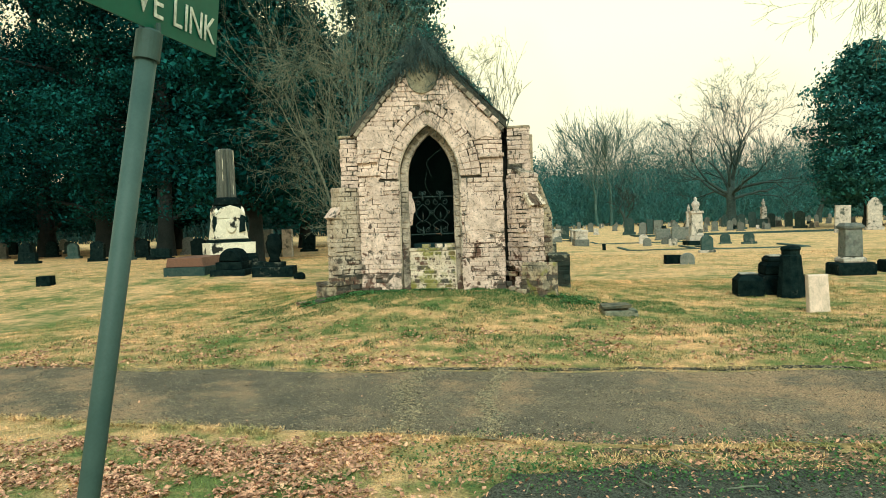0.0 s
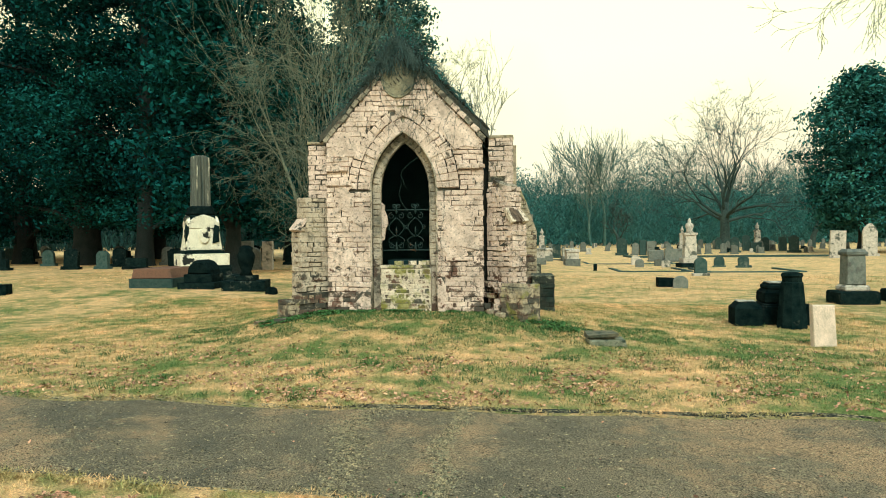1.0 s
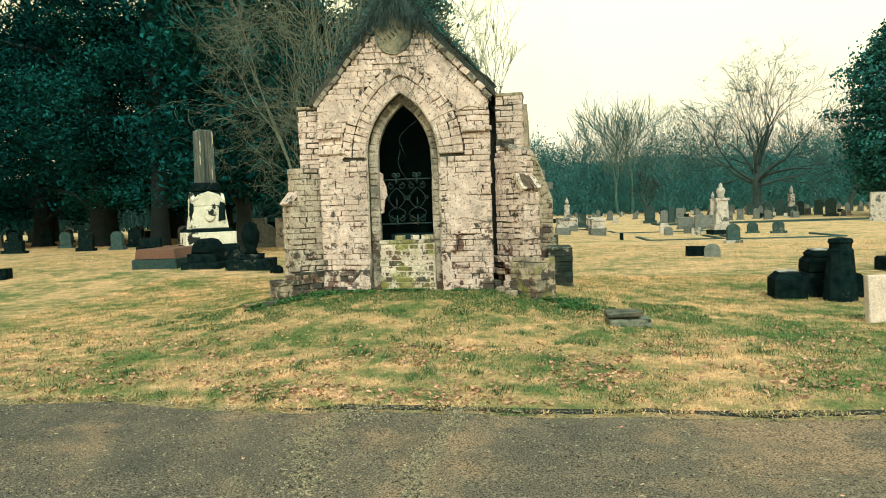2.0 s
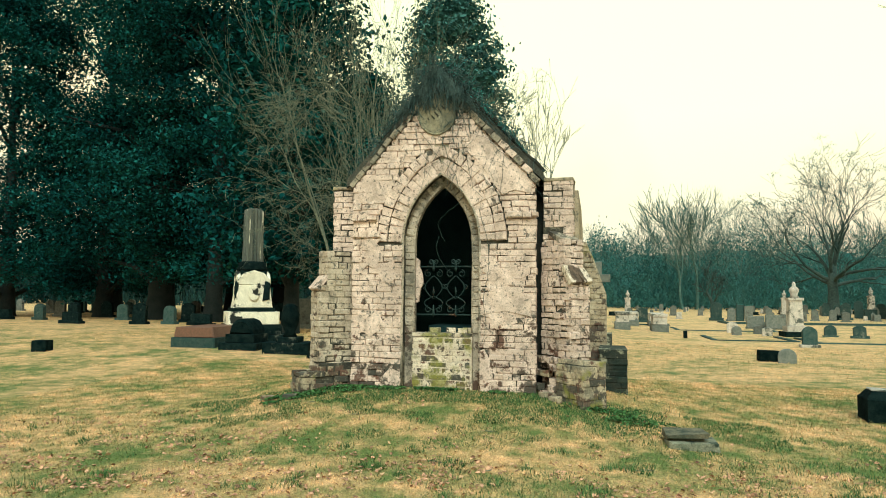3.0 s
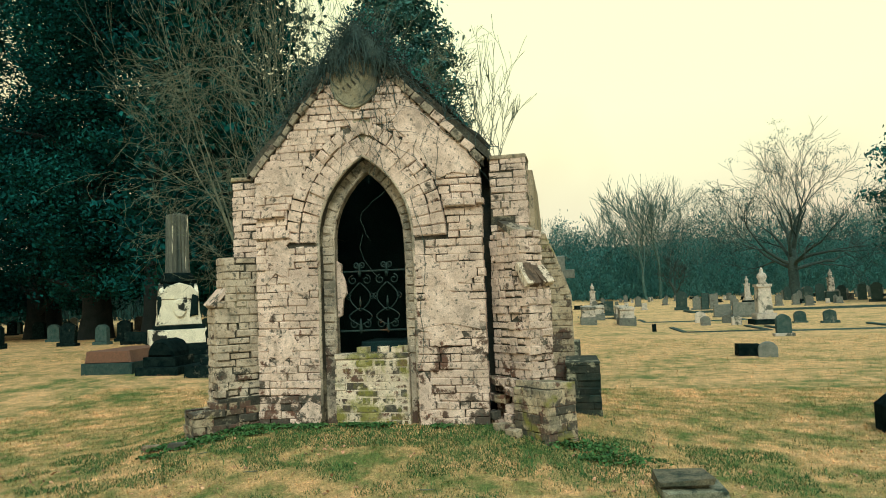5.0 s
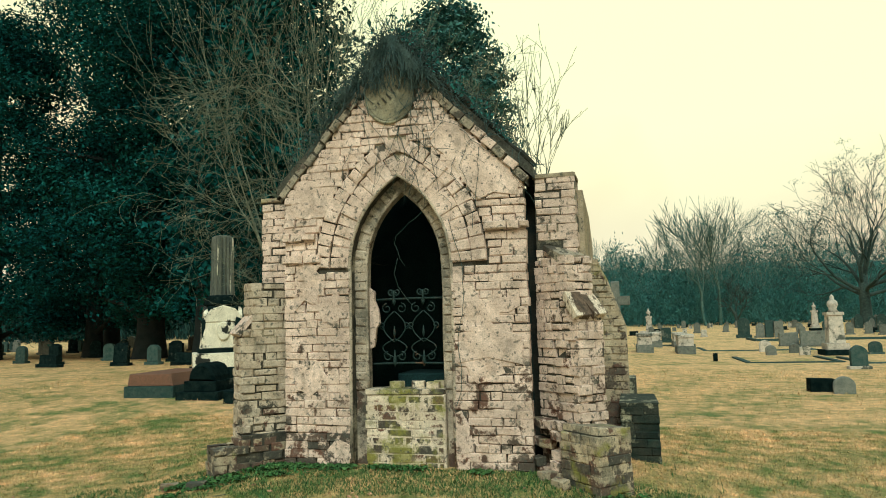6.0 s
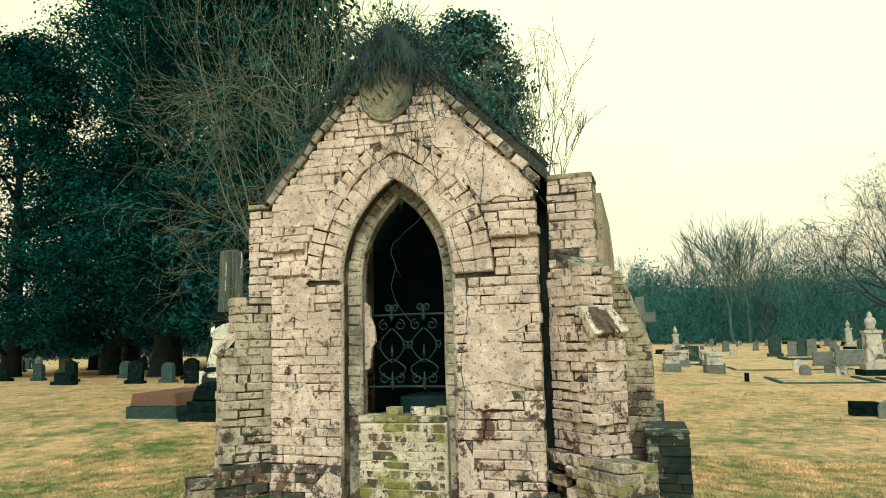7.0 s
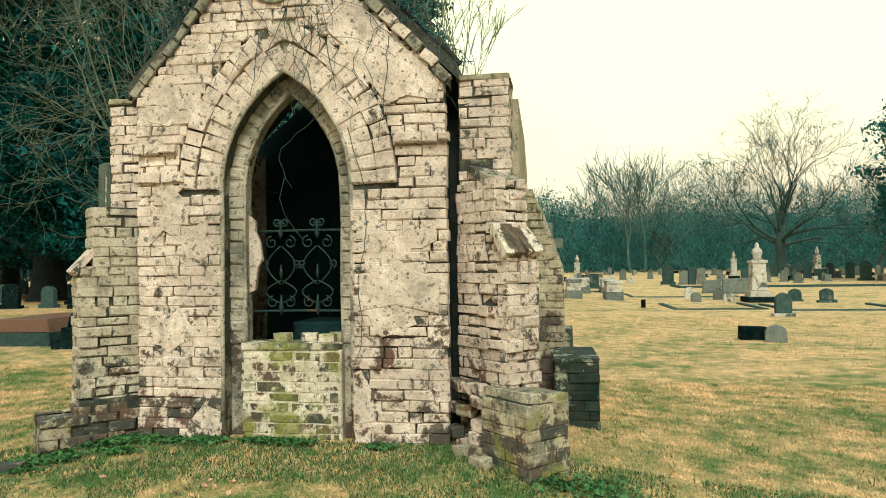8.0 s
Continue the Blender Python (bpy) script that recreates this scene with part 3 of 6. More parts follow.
def lay(parent, mat, origin, ux, height, spans, z0=0.0, rough=0.006, missing=0.02, course=COURSE, up=(0, 0, 1), gap=0.009, proud=0.0, tight=0.7):
    """Courses of bricks in the stretches that spans(z) gives along ux from origin."""
    origin, ux, up = Vector(origin), Vector(ux).normalized(), Vector(up).normalized()
    n = int(height / course + 0.5)
    for c in range(n):
        z = z0 + (c + 0.5) * course
        for a, b in spans(z):
            if b - a < 0.05:
                continue
            u = a
            first = True
            while u < b - 0.02:
                l = 0.222 if (c % 3 or rb.random() < 0.3) else 0.112
                l *= rb.uniform(0.9, 1.1)
                if first and c % 2:
                    l *= 0.55
                first = False
                if b - (u + l) < 0.06:
                    l = b - u
                if l > 0.32:
                    l *= 0.5
                if rb.random() > missing:
                    p = rb.gauss(proud, rough)
                    open_x = gap * (rb.uniform(0.15, 0.6) if rb.random() < tight - (0.0 if parent is facade else 0.2) else rb.uniform(1.4, 3.0))
                    open_z = gap * (rb.uniform(0.05, 0.5) if rb.random() < tight else rb.uniform(1.3, 2.6))
                    put_brick(parent, mat, origin + ux * (u + l / 2) + up * (z + rb.uniform(-0.003, 0.003)), ux, up, l - open_x, course - open_z, p, rb.gauss(0, 0.008))
                u += l


def hood_half(z, r=1.36):
    d = z - SPRING
    return math.sqrt(max(0, r * r - d * d)) - 0.5 if d < math.sqrt(r * r - 0.25) else 0.0


def front_spans(z):
    edge = R + 0.024 * noise.noise(Vector((z * 7.0, 3, 1)))
    if z < SPRING:
        return [(L + 0.012 * noise.noise(Vector((z * 8.0, 1, 1))), CX - 0.505), (CX + 0.505, edge)]
    k = (z - 2.60) / (PEAK[1] - 0.14 - 2.60)
    lo, hi = (L, edge) if k < 0 else (L + (PEAK[0] - L) * k, R + (PEAK[0] - R) * k)
    h = hood_half(z)
    if h > 0.01:
        return [(lo, CX - h), (CX + h, hi)]
    s = 0.0 if not 3.28 < z < 3.80 else 0.26 * math.sqrt(max(0, 1 - ((z - 3.54) / 0.27) ** 2))
    return [(lo, CX - 0.04 - s), (CX - 0.04 + s, hi)] if s else [(lo, hi)]


lay(facade, M_BRICK, (0, Y0, 0), (1, 0, 0), 3.9, front_spans, z0=-0.08, missing=0.007, rough=0.0045, gap=0.0075, tight=0.84)
# arch mouldings: the rounded edges of both orders
for half, y, r, mat in ((0.39, Y0 + 0.155, 0.020, M_REVEAL), (0.505, Y0 + 0.014, 0.018, M_REVEAL)):
    a = arch(half, centre_half=0.5)
    pts = [(a[0][0], y, 0.0 if half > 0.45 else 0.7)] + [(a[0][0] + rb.uniform(-.006, .006), y, z) for z in (0.4, 0.8, 1.2, 1.6) if z > (0 if half > 0.45 else 0.75)] + [(x, y, z) for x, z in a]
    pts += [(a[-1][0] + rb.uniform(-.006, .006), y, z) for z in (1.6, 1.2, 0.8, 0.4) if z > (0 if half > 0.45 else 0.75)] + [(a[-1][0], y, 0.0 if half > 0.45 else 0.7)]
    ring_part = part("arch_moulding", Geo().tube(pts, [r * rb.uniform(0.85, 1.15) for _ in pts], 8), mat, chapel, smooth=True)
# voussoirs: a flush ring and a proud hood ring
for side in (-1, 1):
    c = Vector((CX - side * 0.5, Y0, SPRING))
    for r0, r1, proud, count in ((1.005, 1.208, -0.002, 12), (1.212, 1.352, 0.008, 13)):
        rm = (r0 + r1) / 2
        top = math.acos(0.5 / rm)
        for i in range(count):
            th = top * (i + 0.5) / count
            rad = Vector((side * math.cos(th), 0, math.sin(th)))
            tan = Vector((-side * math.sin(th), 0, math.cos(th)))
            ob = put_brick(ring_part, M_BRICK, c + rad * rm, rad * side, tan * 1.0, (r1 - r0) * rb.uniform(0.92, 1.03), top * rm / count - ((0.0005 if r0 < 1.1 else 0.003) if rb.random() < (0.88 if r0 < 1.1 else 0.5) else rb.uniform(0.010, 0.020)), proud + rb.gauss(0, 0.006), rb.gauss(0, 0.035))
# bricks of the inner order: headers up the jambs and round the arch
for side in (-1, 1):
    for i in range(14):
        z = 0.74 + i * 0.0865
        put_brick(back_order, M_REVEAL, (CX + side * 0.447, Y0 + 0.128, z), (1, 0, 0), (0, 0, 1), 0.112 + rb.uniform(-0.006, 0.008), 0.0865 - rb.choice((0.003, 0.004, 0.010)), rb.gauss(0, 0.005), rb.gauss(0, 0.02))
    c = Vector((CX - side * 0.5, Y0 + 0.128, SPRING))
    top = math.acos(0.5 / 0.945)
    for i in range(11):
        th = top * (i + 0.5) / 11
        rad, tan = Vector((side * math.cos(th), 0, math.sin(th))), Vector((-side * math.sin(th), 0, math.cos(th)))
        put_brick(back_order, M_REVEAL, c + rad * 0.945, rad * side, tan, 0.112 + rb.uniform(-0.01, 0.012), top * 0.945 / 11 - rb.choice((0.003, 0.006, 0.014)), rb.gauss(0, 0.006), rb.gauss(0, 0.04))
# corbel courses at the springing
for a, b in ((L - 0.03, CX - 0.84), (CX + 0.84, R + 0.03)):
    lay(facade, M_BRICK, (0, Y0, 0), (1, 0, 0), 0.09, lambda z: [(a, b)], z0=2.15, missing=0, proud=0.045)
lay(facade, M_BRICK, (0, Y0, 0), (1, 0, 0), 0.09, lambda z: [(L - 0.02, CX - 0.80)], z0=1.93, missing=0, proud=0.03)
# coping bricks up the slopes
for side, x0 in ((-1, L - 0.035), (1, R + 0.03)):
    foot, top = Vector((x0, Y0, 2.60)), Vector((PEAK[0], Y0, 3.95))
    bed = part("gable_coping", Geo().prism([(foot.x, foot.z - 0.05), (top.x, top.z - 0.05), (top.x, top.z + 0.045), (foot.x, foot.z + 0.045)], Y0 - 0.005, Y0 + 0.12), M_MORTAR, chapel)
    run = top - foot
    n = 13
    for i in range(n):
        p = foot + run * ((i + 0.5) / n)
        d = run.normalized()
        up = Vector((-d.z, 0, d.x)) if side < 0 else Vector((d.z, 0, -d.x))
        if up.z < 0:
            up = -up
        ux = d if side < 0 else -d
        put_brick(bed, M_BRICK if side > 0 and rb.random() < 0.45 else M_COPING, p + up * rb.uniform(-0.012, 0.012), ux, up, run.length / n - 0.014, 0.078 if side > 0 else 0.066, 0.026 + rb.gauss(0, 0.010), rb.gauss(0, 0.05))

# thin islands of old limewash render that bridge the joints
rp = random.Random(202)
for x0, x1, z0, z1, count in ((L + 0.10, CX - 0.62, 0.55, 1.95, 5), (CX + 0.62, R - 0.12, 0.75, 2.05, 5), (L + 0.2, -0.95, 2.35, 2.7, 2), (0.25, 0.8, 2.5, 2.9, 3)):
    for i in range(count):
        cx, cz = rp.uniform(x0, x1), rp.uniform(z0, z1)
        room = max(0.05, min(cx - (x0 - 0.08), (x1 + 0.08) - cx))
        blob = []
        for k in range(16):
            a = 2 * math.pi * k / 16
            r = rp.uniform(0.10, 0.24) * (0.75 + 0.5 * noise.noise(Vector((math.cos(a) * 1.5 + i, math.sin(a) * 1.5, cz * 3))))
            blob.append((cx + min(r * 1.2, room) * math.cos(a) if abs(r * 1.2 * math.cos(a)) > room else cx + r * 1.2 * math.cos(a), cz + r * math.sin(a)))
        part("render_island", Geo().prism(blob, Y0 - 0.0045 - 0.0004 * i, Y0 + 0.02, 0.003, None, 0.002, rp), M_PLASTER, facade)
# smooth plaster left on the brickwork
for patch in (((0.12, 3.02), (0.30, 2.86), (0.44, 2.62), (0.58, 2.44), (0.72, 2.50), (0.93, 2.46), (0.97, 2.60), (0.86, 2.70), (0.52, 3.06), (0.34, 3.22), (0.20, 3.24)),
              ((-1.30, 2.40), (-1.12, 2.36), (-0.98, 2.55), (-1.02, 2.74), (-1.20, 2.76), (-1.34, 2.60)),
              ((0.34, 0.95), (0.62, 0.99), (0.93, 0.93), (0.94, 1.18), (0.70, 1.26), (0.36, 1.22)),
              ((-0.98, 0.02), (-0.74, 0.0), (-0.73, 0.20), (-0.86, 0.26), (-1.0, 0.12)),
              ((0.30, 0.12), (0.46, 0.16), (0.44, 0.36), (0.36, 0.52), (0.30, 0.50))):
    part("plaster_patch", Geo().prism(list(patch), Y0 - 0.008, Y0 + 0.02, 0.005, None, 0.004, rb), M_PLASTER, facade, "smooth patch of old plaster")
# broken plaster lining on the jamb
g = Geo()
jag = [(0.0, 1.08), (0.05, 1.10), (0.075, 1.28), (0.115, 1.33), (0.10, 1.46), (0.055, 1.56), (0.06, 1.64), (0.0, 1.68)]
g.prism([(CX - 0.385 + x * 0.9, z) for x, z in jag], Y0 + 0.22, Y0 + 0.26, 0.004)
part("plaster_lining", g, M_PLASTER, chapel, "broken flap of white plaster on the jamb")

# the opening's brick infill and sill
sill = part("brick_infill", Geo().box(CX - 0.37, CX + 0.40, Y0 + 0.0665, Y0 + 0.30, -0.2, 0.66, 0.01), M_PLASTER_MOSS, chapel, "mossy brick infill under the opening")
lay(sill, M_BRICK_MOSS, (0, Y0 + 0.062, 0), (1, 0, 0), 0.72, lambda z: [(CX - 0.385, CX + 0.385)], z0=-0.04, missing=0.0, rough=0.002, gap=0.010, tight=0.6)
part("sill_top", Geo().box(CX - 0.385, CX + 0.39, Y0 + 0.055, Y0 + 0.36, 0.665, 0.705, 0.012, None, 0.006, rb), M_BRICK_MOSS, chapel)

# piers behind the front, with the crack beside them
for x0, x1, top, front in ((-1.74, -1.43, 2.60, Y0 + 0.16), (1.075, 1.45, 2.63, Y0 + 0.15)):
    pier = part("pier", Geo().box(x0, x1, front + 0.012, Y0 + 0.62, -0.25, top, 0.01), M_MORTAR, chapel)
    lay(pier, M_BRICK, (0, front, 0), (1, 0, 0), top - 1.2, lambda z: [(x0 + (0.022 * noise.noise(Vector((z * 7.0, 9, 1))) if x0 > 0 else 0), x1)], z0=1.2, missing=0.01)
    lay(pier, M_BRICK, (x1 if x0 > 0 else x0, front + (0 if x0 > 0 else 0.46), 0), (0, 1 if x0 > 0 else -1, 0), top - 1.2, lambda z: [(0, 0.46)], z0=1.2, missing=0.01)
    part("pier_cap", Geo().box(x0 - 0.01, x1 + 0.01, front - 0.01, Y0 + 0.6, top, top + 0.035, 0.012, None, 0.008, rb), M_BRICK_DARK, chapel)


def buttress(corner, out, width, back, stages, mat, mortar=M_MORTAR, missing=0.012, rough=0.006, gap=0.013, tight=0.75):
    """A buttress set cornerwise: corner is its near front edge, out the way it points; stages of (z0, z1, set back)."""
    out = Vector((*out, 0)).normalized()
    s = Vector((-out.y, out.x, 0))        # along the end face
    if s.y < 0:
        s = -s
    c = Vector((*corner, 0))
    for z0, z1, setback in stages:
        o = c - out * setback
        a, b, d, e = o, o + s * width, o + s * width - out * (back - setback), o - out * (back - setback)
        ins = [p + (o + s * width / 2 - out * (back - setback) / 2 - p) * 0.12 for p in (a, b, d, e)]
        g = Geo().add([(p.x, p.y, z0) for p in ins] + [(p.x, p.y, z1) for p in ins], [(3, 2, 1, 0), (4, 5, 6, 7), (0, 1, 5, 4), (1, 2, 6, 5), (2, 3, 7, 6), (3, 0, 4, 7)])
        core = part("buttress", g, mortar, chapel)
        def face(p, q):
            # bricks between two plan points, the face seen from outside
            lay(core, mat, (p.x, p.y, 0), q - p, z1 - z0, lambda z: [(0, (q - p).length)], z0=z0, rough=rough, missing=missing, gap=gap, tight=tight)
        if out.x > 0:
            face(e, a)
            face(a, b)
            face(b, d)
        else:
            face(b, a)
            face(a, e)
            face(d, b)
    return out, s, c


R_OUT, L_OUT = (1, -1), (-1, -1)
out, s, c = buttress((1.43, 7.30), R_OUT, 0.30, 0.55, ((0.30, 1.34, 0.0), (1.34, 1.86, 0.11)), M_BRICK)
# near-black core, so the shade of the corner's hole is painted
buttress((1.33, 7.40), R_OUT, 0.30, 0.40, ((-0.25, 0.31, 0.0),), M_BRICK, M_CRACK, 0.3)
# sloping stone caps of the right buttress
for k, (dz, w) in enumerate(((0.0, 0.16), (0.0, 0.16))):
    g = Geo().box(-0.085, 0.085, -0.125, 0.135, -0.03, 0.03, 0.012, None, 0.008, rb)
    p = c + s * (0.06 + 0.18 * k) - out * 0.06
    part("cap_slab", g, M_CAPSTONE, chapel, "cracked sloping slab capping the buttress", m=Matrix.Translation((p.x, p.y, 1.43)) @ Matrix.Rotation(radians(45 + 6 * k), 4, "Z") @ Matrix.Rotation(radians(54 - 5 * k), 4, "X"))
g = Geo().box(-0.14, 0.14, -0.10, 0.16, -0.03, 0.03, 0.012, None, 0.01, rb)
p = c + s * 0.15 - out * 0.28
part("cap_slab", g, M_COPING, chapel, m=Matrix.Translation((p.x, p.y, 1.90)) @ Matrix.Rotation(radians(45), 4, "Z") @ Matrix.Rotation(radians(28), 4, "X"))
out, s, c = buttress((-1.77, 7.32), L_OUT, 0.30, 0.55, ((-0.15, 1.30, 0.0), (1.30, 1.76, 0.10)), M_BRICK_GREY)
g = Geo().box(-0.15, 0.15, -0.12, 0.12, -0.025, 0.025, 0.012, None, 0.008, rb)
p = c + s * 0.15 - out * 0.05
part("cap_slab", g, M_BRICK, chapel, m=Matrix.Translation((p.x, p.y, 1.34)) @ Matrix.Rotation(radians(-45), 4, "Z") @ Matrix.Rotation(radians(50), 4, "X"))
# low plinths: a mossy one at the right corner, a broken one at the left
buttress((1.57, 6.97), R_OUT, 0.36, 0.46, ((-0.3, 0.40, 0.0),), M_BRICK_PLINTH, missing=0.0, rough=0.003, gap=0.006, tight=0.92)
part("plinth_top", Geo().box(-0.175, 0.17, -0.225, 0.215, -0.03, 0.02, 0.016, None, 0.016, rb), M_BRICK_PLINTH, chapel, m=Matrix.Translation((1.55, 7.29, 0.42)) @ Matrix.Rotation(radians(45), 4, "Z"))
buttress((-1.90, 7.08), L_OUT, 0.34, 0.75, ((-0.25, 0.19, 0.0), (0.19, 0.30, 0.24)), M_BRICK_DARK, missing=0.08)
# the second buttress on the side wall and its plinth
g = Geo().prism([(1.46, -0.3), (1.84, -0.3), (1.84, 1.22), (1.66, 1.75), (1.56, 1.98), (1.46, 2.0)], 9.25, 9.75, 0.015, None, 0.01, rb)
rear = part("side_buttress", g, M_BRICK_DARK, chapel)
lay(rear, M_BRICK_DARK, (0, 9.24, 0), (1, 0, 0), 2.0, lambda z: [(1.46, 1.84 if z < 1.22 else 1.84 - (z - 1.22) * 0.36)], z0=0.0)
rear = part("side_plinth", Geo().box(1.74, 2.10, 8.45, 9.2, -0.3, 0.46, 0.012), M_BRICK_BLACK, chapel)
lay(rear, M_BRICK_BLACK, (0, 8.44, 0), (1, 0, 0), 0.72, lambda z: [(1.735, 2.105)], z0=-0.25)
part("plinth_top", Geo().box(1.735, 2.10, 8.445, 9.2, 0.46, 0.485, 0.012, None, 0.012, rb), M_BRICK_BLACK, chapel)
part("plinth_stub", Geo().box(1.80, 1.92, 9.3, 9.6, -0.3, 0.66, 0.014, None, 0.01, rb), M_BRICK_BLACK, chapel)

# the shield in the gable with worn writing as bars
g = Geo()
sh = [(0.24 * math.cos(a), 0.28 * math.sin(a) * (1.0 if math.sin(a) < 0 else 0.92)) for a in [2 * math.pi * i / 28 for i in range(28)]]
g.prism([(CX - 0.06 + x, 3.54 + z) for x, z in sh], Y0 - 0.012, Y0 + 0.05, 0.012)
shield = part("shield", g, M_SHIELD, chapel, "round carved stone shield in the gable")
ring = [(CX - 0.06 + x * 1.02, Y0 - 0.008, 3.54 + z * 1.02) for x, z in sh]
part("shield_rim", Geo().tube(ring + ring[:1], [0.016] * 29, 6, False), M_SHIELD, shield, smooth=True)
for i in range(5):
    d = -0.13 + i * 0.062
    g = Geo().box(-0.009, 0.009, -0.004, 0.004, -0.035, 0.035)
    part("carved_bar", g, M_MORTAR, shield, m=Matrix.Translation((CX - 0.06 + d * 0.75, Y0 - 0.015, 3.52 + d * 0.62)) @ Matrix.Rotation(radians(-40), 4, "Y"))

# loose bricks on the sill
for i, (x, y, tz) in enumerate(((0.05, 0.17, 5), (-0.33, 0.24, -12), (-0.12, 0.25, 8), (0.10, 0.29, 30))):
    g = Geo().box(-0.06, 0.06, -0.05, 0.05, 0, 0.065, 0.008, None, 0.004, rb)
    tagged(part("loose_brick", g, M_BRICK_MOSS, m=pose(x, Y0 + y, 0.703, 0, 0, tz)), "loose old brick lying on the sill", "brick", "bricks on the sill")
# fallen bricks by the cracked corner
for i, (x, y, tz, tx) in enumerate(((1.13, 7.33, 35, 0), (1.25, 7.14, -40, 0), (-2.28, 6.95, 40, 0), (-1.95, 6.88, 15, 0))):
    g = Geo().box(-0.08, 0.08, -0.045, 0.045, 0, 0.07, 0.010, None, 0.007, rb)
    tagged(part("fallen_brick", g, M_BRICK_DARK, m=pose(x, y, gz(x, y) - 0.01, tx, 0, tz)), "dark fallen brick in the weeds at the wall foot", "brick", "fallen bricks")


# jumbled broken brickwork at the cracked corner, with holes left between
rj = random.Random(9)
for course in range(6):
    for k in range(3):
        if (course, k) in ((0, 1), (1, 1), (2, 1), (2, 0), (4, 0), (4, 1), (3, 2)):
            continue
        u = 0.06 + 0.13 * k + rj.uniform(-0.02, 0.02)
        q = Vector((1.03 + 0.707 * u, 7.655 - 0.707 * u, 0)) - Vector((0.03, 0.03, 0)) * rj.uniform(0.2, 1.3)
        g = Geo().box(-0.062, 0.062, -0.05, 0.05, -0.037, 0.037, 0.010, None, 0.007, rj)
        part("brick", g, M_BRICK if rj.random() < 0.6 else M_BRICK_DARK, chapel, m=pose(q.x, q.y, 0.0 + 0.083 * course, rj.uniform(-5, 5), rj.uniform(-6, 6), -45 + rj.uniform(-16, 16)))


# ---- iron grille in the opening ----
def spiral(x, z, r, start, turns, flip=1, y=0.0, n=16):
    pts = []
    for i in range(n + 1):
        t = i / n
        a = start + flip * turns * 2 * math.pi * t
        q = r * (1 - 0.72 * t)
        pts.append((x + q * math.cos(a), y, z + q * math.sin(a)))
    return pts


def grille():
    gy = Y0 + 0.33
    root = thing("iron_grille", "wrought iron scroll grille across the dark opening", "grille", (0, gy, 0))
    for z in (0.93, 1.56):
        part("rail", Geo().tube([(CX - 0.39, 0, z), (CX, 0, z + 0.004), (CX + 0.39, 0, z)], [0.010] * 3, 6), M_IRON, root)
    for cx in (CX - 0.17, CX + 0.13):
        for sgn in (-1, 1):
            rail = lambda pts, r=0.007: part("scroll", Geo().tube(pts, [r] * len(pts), 5), M_IRON, root, smooth=True)
            rail([(cx + sgn * (0.005 + 0.11 * math.sin(math.pi * k / 12)), 0, 1.44 - 0.30 * k / 12) for k in range(13)])
            rail(spiral(cx + sgn * 0.075, 1.47, 0.052, math.pi / 2 if sgn > 0 else math.pi / 2, 1.2, -sgn))
            rail(spiral(cx + sgn * 0.125, 1.30, 0.035, -math.pi / 2, 1.2, sgn))
            rail([(cx + sgn * (0.005 + 0.12 * math.sin(math.pi * k / 12)), 0, 1.17 - 0.18 * k / 12) for k in range(13)])
            rail(spiral(cx + sgn * 0.07, 1.00, 0.048, math.pi / 2, 1.2, -sgn))
            rail(spiral(cx + sgn * 0.03, 1.63, 0.033, -math.pi / 2 - sgn * 0.4, 1.1, sgn), 0.009)
        part("finial", Geo().lathe([(0.008, 1.50), (0.022, 1.54), (0.010, 1.58), (0.018, 1.61), (0.006, 1.65)], 8, (cx, 0, 0)), M_IRON, root, smooth=True)
        part("finial", Geo().lathe([(0.006, 0.90), (0.022, 0.95), (0.012, 1.0), (0.006, 1.06)], 8, (cx, 0, 0)), M_IRON, root, smooth=True)
        part("finial", Geo().lathe([(0.004, 1.18), (0.016, 1.23), (0.008, 1.27), (0.003, 1.30)], 8, (cx, 0, 0)), M_IRON, root, smooth=True)


grille()


# ---- growth on the chapel ----
def wander(p, d, length, n, rng, wob=0.25, droop=0.0):
    p, d = Vector(p), Vector(d).normalized()
    pts = [p.copy()]
    for i in range(n):
        d = (d + Vector((rng.gauss(0, wob), rng.gauss(0, wob), rng.gauss(0, wob) - droop))).normalized()
        p = p + d * (length / n)
        pts.append(p.copy())
    return pts


def grow(g, p, d, length, r, level, rng, sides=5, split=3, wob=0.16, spread=0.7, lift=0.06, thin=0.55, tips=None, n=5, least=0.003, first=None, shrink=(0.55, 0.8)):
    """A branching limb; deeper levels are thinner and shorter."""
    pts = wander(p, d, length, n, rng, wob, -lift)
    radii = [max(least, r * (1 - 0.55 * i / n)) for i in range(n + 1)]
    (first or g).tube(pts, radii, max(3, sides), False)
    if level == 0:
        if tips is not None:
            tips.append(pts[-1])
        return
    for k in range(split):
        t = rng.uniform(0.35, 1.0) if k else 1.0
        i = min(n, max(1, int(t * n + 0.5)))
        base = pts[i]
        ax = (pts[i] - pts[i - 1]).normalized()
        side = Vector((rng.gauss(0, 1), rng.gauss(0, 1), rng.gauss(0, 0.7)))
        side = (side - ax * side.dot(ax)).normalized()
        nd = ax + side * spread * rng.uniform(0.5, 1.2)
        grow(g, base, nd, length * rng.uniform(*shrink), radii[i] * thin, level - 1, rng, sides - 1, split, wob, spread, lift, thin, tips, n, least, None, shrink)


